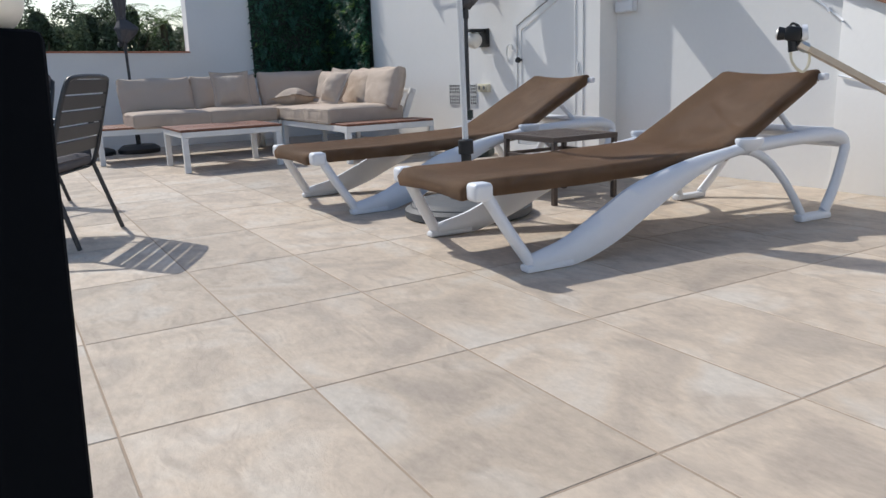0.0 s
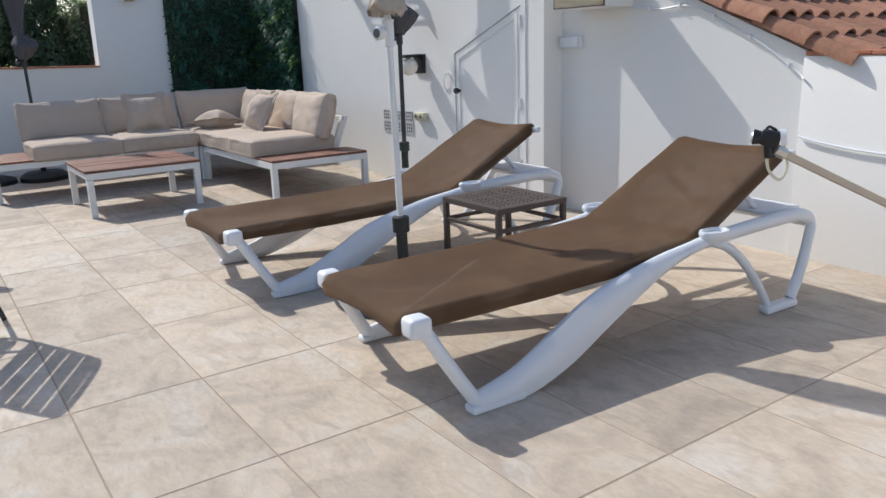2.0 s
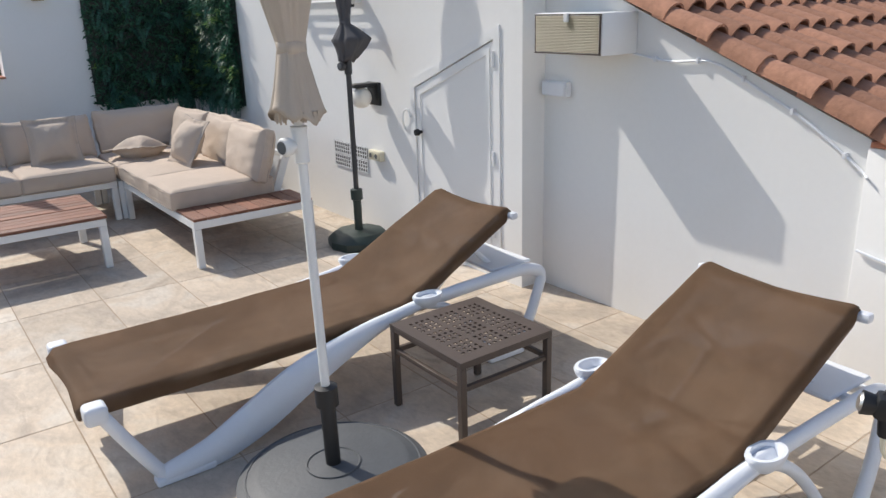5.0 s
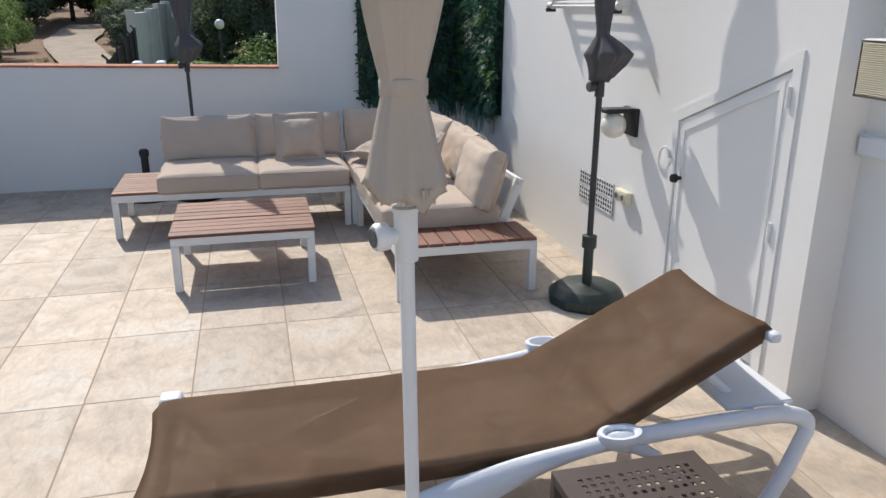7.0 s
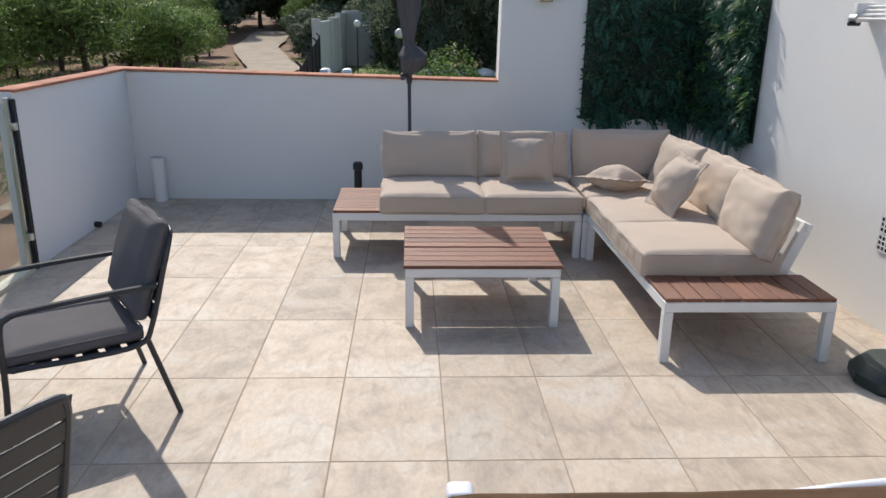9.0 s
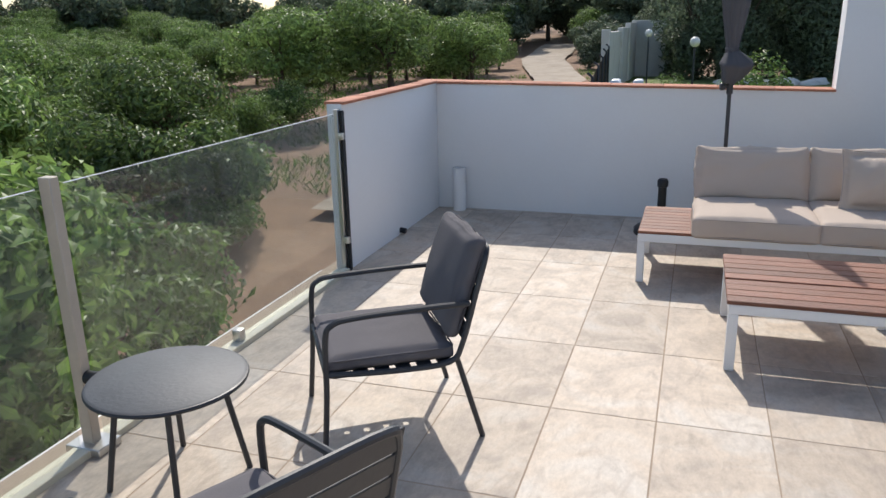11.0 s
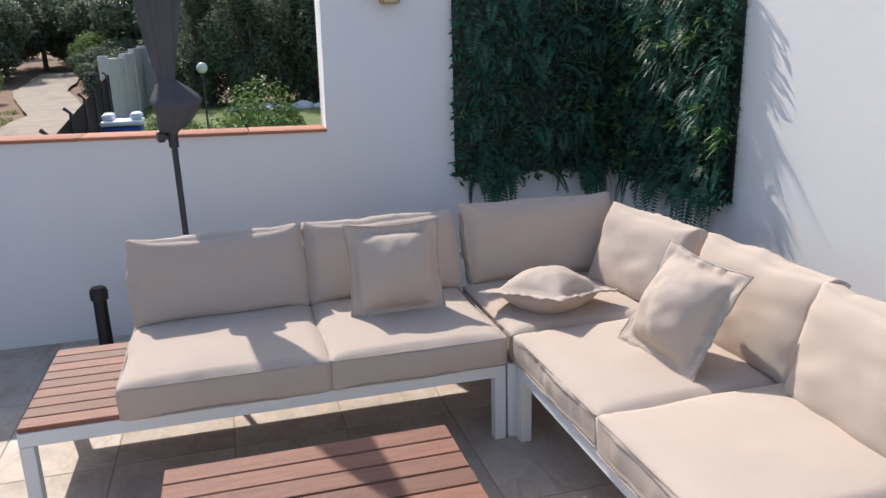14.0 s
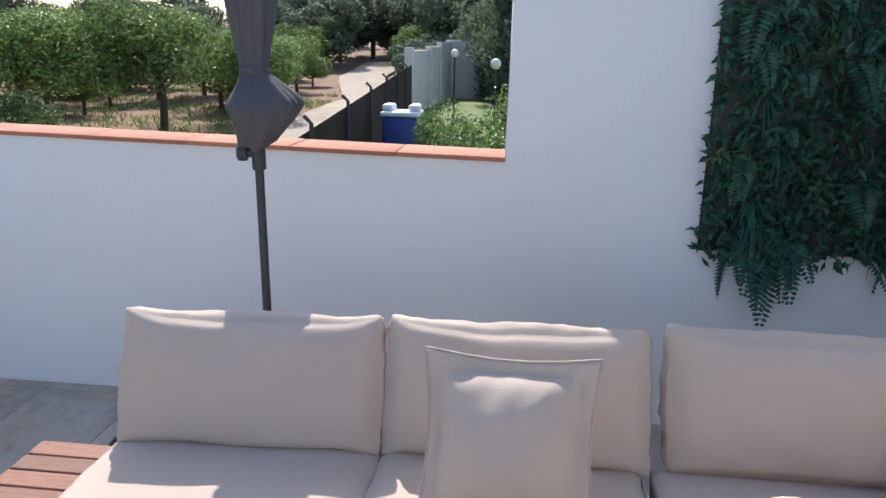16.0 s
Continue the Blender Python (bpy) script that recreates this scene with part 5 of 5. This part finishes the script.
def land_z(x, y):
    d = math.hypot(x - 1.5, y - 5)
    z = -3.0 + 1.2 * max(0, min(1, (d - 14) / 26)) + 2.2 * max(0, min(1, (d - 58) / 50)) + 7.0 * max(0, (d - 80) / 300)
    return z + 0.25 * noise.noise(Vector((x * 0.06, y * 0.06, 0))) * min(1, d / 20)


def drape(name, label, category, mat, xs, ys, lift=0.0, place=None):
    bm = BM()
    rows = []
    for y in ys:
        row = []
        for x in xs:
            X, Y = place(x, y) if place else (x, y)
            row.append(bm.verts.new((X, Y, land_z(X, Y) + lift)))
        rows.append(row)
    for a, b in zip(rows, rows[1:]):
        for k in range(len(xs) - 1):
            bm.faces.new((a[k], a[k + 1], b[k + 1], b[k]))
    return solo(name, bm, mat, label, category, kind="structure", smooth=180)


def steps(limit):
    out, v, s = [0.0], 0.0, 3.0
    while v < limit:
        v += s
        s *= 1.13
        out.append(v)
    return sorted({round(k, 2) for k in out} | {round(-k, 2) for k in out})


drape("ground", "dry reddish orchard soil reaching the horizon", "ground", SOIL, steps(2500), steps(2500))
def road_at(u, v):
    """Middle line of the track, v metres from its near end."""
    x = -6.4 - 0.02 * v - 0.23 * max(0, min(v, 45) - 25) - 0.05 * max(0, v - 45)
    return x + u * (1 + 0.12 * noise.noise(Vector((v * 0.3, u, 1))) + 0.05 * noise.noise(Vector((v * 1.3, u, 7))) + 0.3 * max(0, min(1, (v - 18) / 20))), 26 + v


drape("road", "pale dusty unpaved track between orchard and garden", "road", DUST_ROAD, [-1.45, -1.1, -0.6, 0, 0.6, 1.1, 1.45], [k * 0.8 for k in range(-8, 78)], 0.24, road_at)
drape("lawn", "clipped green lawn of the neighbouring garden", "lawn", LAWN, [k * 1.5 for k in range(-2, 14)], [14 + k * 1.5 for k in range(0, 28)], 0.2)


def crown(bm, rng, rx, rz, n, size, lobes=9, low=-0.5):
    cs = []
    for k in range(lobes):
        a, h = rng.uniform(0, 2 * math.pi), rng.uniform(low, 0.75)
        q = math.sqrt(max(0.05, 1 - h * h)) * rng.uniform(0.25, 0.85)
        cs.append((Vector((rx * q * math.cos(a), rx * q * math.sin(a), rz * h * 0.78)), rng.uniform(0.22, 0.5)))
    for k in range(n):
        c, r = rng.choice(cs)
        v = Vector((rng.gauss(0, 1), rng.gauss(0, 1), rng.gauss(0, 1))).normalized()
        p = c + Vector((v.x * rx, v.y * rx, v.z * rz)) * r * rng.uniform(0.72, 1.06)
        w = Vector((rng.gauss(0, 1), rng.gauss(0, 1), rng.gauss(-0.5, 0.7)))
        d = (w - v * w.dot(v) * 0.7).normalized()
        n = v + Vector((rng.gauss(0, 0.38), rng.gauss(0, 0.38), rng.gauss(0.25, 0.38)))
        leaf_quads(bm, p, d, n, size * rng.uniform(0.6, 1.45), size * 0.5)


def tree(name, label, seed, h, rx, rz, mat, n, size, trunk=0.12, m=Matrix(), lobes=10, low=-0.6):
    rng = random.Random(seed)
    t = thing(name, label, "tree", m, name + " group")
    cz = h - rz
    bm = tube([(0, 0, -0.3), (0.05, 0.02, cz * 0.4), (0.02, -0.03, cz * 0.8), (0, 0, cz + rz * 0.3)], [trunk, trunk * 0.8, trunk * 0.65, trunk * 0.25], 8)
    for k in range(6):
        a = 2 * math.pi * k / 6 + rng.uniform(-0.4, 0.4)
        tube([(0, 0, cz * 0.72), (rx * 0.25 * math.cos(a), rx * 0.25 * math.sin(a), cz), (rx * 0.6 * math.cos(a), rx * 0.6 * math.sin(a), cz + rz * 0.35)], [trunk * 0.5, trunk * 0.35, trunk * 0.12], 6, bm)
    part("trunk", bm, BARK, t, "branching trunk", smooth=60)
    bm = BM()
    crown(bm, rng, rx, rz, n, size, lobes, low)
    bmesh.ops.translate(bm, verts=bm.verts, vec=(0, 0, cz))
    part("crown", bm, mat, t, "uneven leafy crown", smooth=None)
    return t


rng = random.Random(11)
proto = [tree("orchard_tree", "rounded dark green citrus tree standing in the orchard", s, h, rx, rz, LEAF, 8200, 0.17, 0.13, pose(x, y, land_z(x, y)), 26, -0.55) for s, h, rx, rz, x, y in ((1, 3.3, 2.1, 1.35, -9.3, 11.6), (2, 4.0, 2.4, 1.6, -12.0, 20.0), (3, 2.9, 2.0, 1.2, -13.5, 12.5), (5, 3.7, 2.1, 1.5, -17.5, 18.0))]


def on_road(x, y):
    if y < 8:
        return False
    cx = road_at(0, y - 26)[0]
    return abs(x - cx) < 3.6


for i in range(15):
    for j in range(19):
        x, y = -4.6 - i * 4.6 + rng.uniform(-0.8, 0.8), -3.0 + j * 4.7 + rng.uniform(-0.7, 0.7)
        if on_road(x, y) or (x > -6.5 and y > 14) or math.hypot(x + 9.3, y - 11.6) < 3 or math.hypot(x + 6, y - 11) < 3.4 or math.hypot(x + 12, y - 20) < 3 or math.hypot(x + 13.5, y - 12.5) < 3 or math.hypot(x + 17.5, y - 18) < 3 or math.hypot(x + 12.4, y - 36.5) < 4.5 or math.hypot(x + 9.9, y - 41.5) < 3.5 or math.hypot(x + 16, y - 33) < 4 or rng.random() < 0.07:
            continue
        s = rng.uniform(0.7, 1.25)
        c = copy_thing(rng.choice(proto), pose(x, y, land_z(x, y) - 0.05, 0, 0, rng.uniform(0, 360)))
        c.scale = (s, s, s * rng.uniform(0.9, 1.12))
for x, y, s in ((-12.4, 36.5, 1.4), (-9.9, 41.5, 1.1), (-16.0, 33.0, 1.3), (-11.6, 46.5, 1.1)):
    copy_thing(proto[1], pose(x, y, land_z(x, y) - 0.05, 0, 0, rng.uniform(0, 360))).scale = (s, s, s * 0.95)
far = tree("far_tree", "dark tree on the skyline beyond the fields", 21, 8.5, 4.2, 4.0, LEAF_HAZED, 4200, 0.6, 0.25, pose(-4, 92, land_z(-4, 92)), 12, -0.9)
for k in range(70):
    x = rng.uniform(-95, 75)
    y = rng.uniform(74, 120) - abs(x + 8) * 0.12
    if on_road(x, y) or 14 < x < 20:
        continue
    s = rng.uniform(0.68, 0.98)
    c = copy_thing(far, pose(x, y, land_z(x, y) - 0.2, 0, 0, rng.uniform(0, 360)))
    c.scale = (s * rng.uniform(0.9, 1.3), s * rng.uniform(0.9, 1.3), s)
for x, y, s in ((-15.5, 93, 1.0), (-12.0, 95, 0.8), (-8.6, 90, 0.9), (-5.6, 84, 1.0), (-2.4, 79, 0.85), (-6.6, 76, 0.5), (-4.6, 68, 0.42), (-3.6, 58, 0.4), (-18, 88, 0.9), (-21, 84, 0.7), (-16.5, 98, 1.0), (-12.5, 101, 0.9), (-9.5, 97, 1.0), (-25, 92, 0.9), (-29, 80, 0.7), (-34, 86, 0.9), (-8.5, 72, 0.45), (-6.8, 64, 0.4)):
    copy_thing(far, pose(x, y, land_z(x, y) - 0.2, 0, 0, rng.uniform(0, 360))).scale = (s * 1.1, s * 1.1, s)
dark = tree("garden_conifer", "tall dense dark conifer at the end of the garden", 31, 8.0, 2.3, 3.9, LEAF_HAZED, 11000, 0.26, 0.2, pose(1.0, 52, land_z(1.0, 52)), 14, -0.95)
for x, y, s in ((3.4, 50.5, 0.95), (6.2, 52, 0.95), (8.0, 51.5, 1.0), (10.4, 53.5, 0.9), (12.4, 51.5, 0.78), (16, 49.5, 0.8), (20, 48.5, 0.85), (-1.2, 58, 0.9)):
    copy_thing(dark, pose(x, y, land_z(x, y) - 0.1, 0, 0, rng.uniform(0, 360))).scale = (s, s, s)
bush = tree("garden_shrub", "bright green leafy shrub on the lawn", 41, 4.15, 1.45, 1.75, LEAF_GARDEN, 8000, 0.10, 0.07, pose(1.75, 19.0, land_z(1.75, 19.0)), 10, -0.9)
for x, y, s in ((3.5, 18.9, 0.72), (0.6, 22.5, 0.8), (9.8, 22, 0.8)):
    copy_thing(bush, pose(x, y, land_z(x, y) - 0.05, 0, 0, rng.uniform(0, 360))).scale = (s, s, s)


vine = tree("grape_vine", "bright yellow-green grape vine bush below the terrace", 51, 2.2, 1.25, 0.95, LEAF_GARDEN, 2600, 0.17, 0.05, pose(-5.4, 10.2, land_z(-5.4, 10.2)), 16, -0.8)
for x, y, s in ((-6.5, 12.0, 1.1), (-4.4, 8.4, 0.9), (-9.6, 18.6, 1.15), (-11.4, 20.6, 1.0), (-4.2, 5.6, 1.0), (-8.0, 16.2, 0.7)):
    copy_thing(vine, pose(x, y, land_z(x, y) - 0.05, 0, 0, rng.uniform(0, 360))).scale = (s, s, s)


weeds = BM()
wr = random.Random(77)
for k in range(16000):
    x, y = -1.9 - abs(wr.gauss(0, 15)), wr.uniform(-4, 62)
    if on_road(x, y) and abs(x - road_at(0, y - 26)[0]) < 2.0:
        continue
    if noise.noise(Vector((x * 0.22, y * 0.22, 3))) < -0.08:
        continue
    p = Vector((x, y, land_z(x, y)))
    for j in range(3):
        leaf_quads(weeds, p, Vector((wr.gauss(0, 0.6), wr.gauss(0, 0.6), 1)), Vector((wr.gauss(0, 1), wr.gauss(0, 1), 0.2)), wr.uniform(0.12, 0.42), wr.uniform(0.02, 0.055))
tagged(solo("weeds", weeds, LEAF_GARDEN, "low green weeds growing between the orchard trees", "weeds", kind="stuff", smooth=None))
backhedge = BM()
for k in range(9000):
    x, y = wr.uniform(-1.0, 24), 54.2 + wr.uniform(-0.8, 0.8)
    z = land_z(x, y) + 4.2 * wr.random() ** 0.8 * (1 + 0.25 * noise.noise(Vector((x * 0.5, 0, 0))))
    leaf_quads(backhedge, Vector((x, y, z)), Vector((wr.gauss(0, 1), -abs(wr.gauss(0, 1)), wr.gauss(0, 0.6))), Vector((0, 0, 1)), wr.uniform(0.3, 0.6), wr.uniform(0.15, 0.3))
tagged(solo("garden_hedge", backhedge, LEAF_HAZED, "dense dark hedge closing the neighbouring garden", "hedge", kind="stuff", smooth=None))


def palm(m, h, seed):
    rng = random.Random(seed)
    t = thing("palm_tree", "tall fan of feathery palm fronds against the sky", "tree", m, "palm trees")
    part("trunk", tube([(0, 0, -0.3), (0.1, 0, h * 0.5), (0, 0, h)], [0.28, 0.2, 0.22], 10), BARK, t)
    for k in range(26):
        a = rng.uniform(0, 2 * math.pi)
        d = Vector((math.cos(a), math.sin(a), rng.uniform(0.1, 1.6))).normalized()
        q = Vector((0, 0, h))
        bm = BM()
        L = rng.uniform(2.2, 3.0)
        for i in range(18):
            d = (d + Vector((0, 0, -0.075))).normalized()
            q = q + d * L / 18
            s = d.cross(Vector((0, 0, 1)))
            s = s.normalized() if s.length > 1e-3 else Vector((1, 0, 0))
            for sg in (1, -1):
                leaf_quads(bm, q, s * sg + d * 0.7 + Vector((0, 0, -0.25)), Vector((0, 0, 1)), 0.6 * (1 - abs(i / 18 - 0.45)), 0.06, 0.1)
        part("frond", bm, LEAF_GARDEN, t, smooth=None)
    return t


palm(pose(9.9, 50.5, land_z(9.9, 50.5)), 6.0, 3)
palm(pose(7.4, 55, land_z(7.4, 55)), 6.6, 4)
palm(pose(14.5, 54, land_z(14.5, 54)), 5.6, 5)
palm(pose(20.5, 53, land_z(20.5, 53)), 5.9, 6)

fence = thing("screen_fence", "dark brown mesh screen fence on metal posts along the track", "fence", kind="structure")
for k in range(-5, 11):
    x0, y0, x1, y1 = -1.1 - 0.15 * k, 20 + k * 1.8, -1.1 - 0.15 * (k + 1), 20 + (k + 1) * 1.8
    z0, z1 = land_z(x0, y0), land_z(x1, y1)
    t0, t1 = 0.33 + 0.036 * k, 0.33 + 0.036 * (k + 1)
    bm = BM()
    a = [bm.verts.new(v) for v in ((x0, y0, z0 - 0.2), (x1, y1, z1 - 0.2), (x1, y1, t1), (x0, y0, t0))]
    bm.faces.new(a)
    bmesh.ops.solidify(bm, geom=bm.faces[:], thickness=0.03)
    part("screen_panel", bm, BROWN_MESH, fence, smooth=20)
    if k % 2:
        part("fence_post", tube([(x0 + 0.06, y0, z0 - 0.3), (x0 + 0.06, y0, t0 + 0.12), (x0 - 0.06, y0 + 0.05, t0 + 0.22)], 0.035, 8), DARKGREY, fence)
gw = thing("garden_wall", "tall pale grey rendered garden wall stepping up beside the track", "wall", kind="structure")
for x0, y0, y1, top in ((-3.27, 41.6, 47.0, 1.28), (-3.13, 47.0, 50.5, 1.45), (-3.04, 50.5, 55.0, 1.70)):
    part("wall_panel", box(x0, y0, -2.4, x0 + 0.3, y1 - 0.004, top, 0.008), GREY_WALL, gw)
part("pier", box(-3.32, 41.3, -2.4, -2.92, 41.59, 1.42, 0.03), GREY_WALL, gw, "square wall pier")
part("wall_panel", box(-3.04, 55.01, -2.4, 0.2, 55.31, 1.84, 0.03), GREY_WALL, gw)


for k in range(16):
    rk = random.Random(k)
    x, y = rk.uniform(1.5, 10.5), rk.uniform(45.5, 47.5)
    b = BM()
    bmesh.ops.create_icosphere(b, subdivisions=2, radius=rk.uniform(0.3, 0.6))
    for v in b.verts:
        v.co *= 1 + 0.35 * noise.noise(v.co * 2.3 + Vector((k, 0, 0)))
        v.co.z *= 0.62
    part("stone", b, GREY_WALL, thing("garden_rock", "rounded grey rock edging a garden bed", "rock", pose(x, y, land_z(x, y) + 0.2), "rocks round the garden bed"), smooth=60)


def globe_lamp(m, h, r):
    t = thing("garden_lamp", "slim garden lamp post with a white globe", "lamp post", m, "garden globe lamps")
    part("lamp_post", tube([(0, 0, -0.2), (0, 0, h)], 0.04, 8), DARKGREY, t)
    b = BM()
    bmesh.ops.create_uvsphere(b, u_segments=16, v_segments=10, radius=r, matrix=pose(0, 0, h + r * 0.8))
    part("globe", b, GLOBE, t, "white opal globe", smooth=180)
    return t


globe_lamp(pose(-1.2, 42.5, land_z(-1.2, 42.5)), 1.05 - land_z(-1.2, 42.5), 0.18)
globe_lamp(pose(1.0, 36.0, land_z(1.0, 36.0)), 0.76 - land_z(1.0, 36.0), 0.2)
tank = thing("water_tank", "blue plastic water tank with a white top by the fence", "tank", pose(-0.65, 25.0, land_z(-0.65, 25.0)))
hz = 0.06 - land_z(-0.65, 25.0)
part("body", box(-0.42, -0.4, 0, 0.42, 0.4, hz - 0.12, 0.08, 3), BLUE, tank)
part("rim", box(-0.46, -0.44, hz - 0.119, 0.46, 0.44, hz, 0.05, 3), WHITE_PLASTIC, tank)
for x in (-0.31, 0.31):
    part("lid", box(x - 0.13, -0.3, hz + 0.001, x + 0.13, 0.3, hz + 0.16, 0.07, 3), WHITE_PLASTIC, tank)
# ---- floor tiles ----
floor = thing("floor", "large beige stone-look tiles laid in a straight grid", "floor", kind="structure")
TX, TY, GAP = 0.4825, 0.7530, 0.0046
xs = sorted({XL, XN} | {1.136 + TX * i for i in range(-6, 8) if XL + 0.02 < 1.136 + TX * i < XN - 0.02})
ys = sorted({-3.2, YB} | {1.777 + TY * j for j in range(-8, 13) if -3.18 < 1.777 + TY * j < YB - 0.02})
cache = {}
for x0, x1 in zip(xs, xs[1:]):
    for y0, y1 in zip(ys, ys[1:]):
        key = (round(x1 - x0, 3), round(y1 - y0, 3))
        if key not in cache:
            w, d = key[0] / 2 - GAP / 2, key[1] / 2 - GAP / 2
            bm = BM()
            c = 0.0022
            lo = [bm.verts.new((sx * w, sy * d, -0.0115)) for sx, sy in ((-1, -1), (1, -1), (1, 1), (-1, 1))]
            md = [bm.verts.new((sx * w, sy * d, -c)) for sx, sy in ((-1, -1), (1, -1), (1, 1), (-1, 1))]
            hi = [bm.verts.new((sx * (w - c), sy * (d - c), 0)) for sx, sy in ((-1, -1), (1, -1), (1, 1), (-1, 1))]
            bm.faces.new(hi)
            for k in range(4):
                j = (k + 1) % 4
                bm.faces.new((lo[k], lo[j], md[j], md[k]))
                bm.faces.new((md[k], md[j], hi[j], hi[k]))
            cache[key] = mesh_of("floor_tile", bm, TILE)
        ob = new("floor_tile", cache[key])
        ob.parent = floor
        ob.matrix_basis = pose((x0 + x1) / 2, (y0 + y1) / 2, random.uniform(-0.0006, 0.0), random.uniform(-0.03, 0.03), random.uniform(-0.03, 0.03))
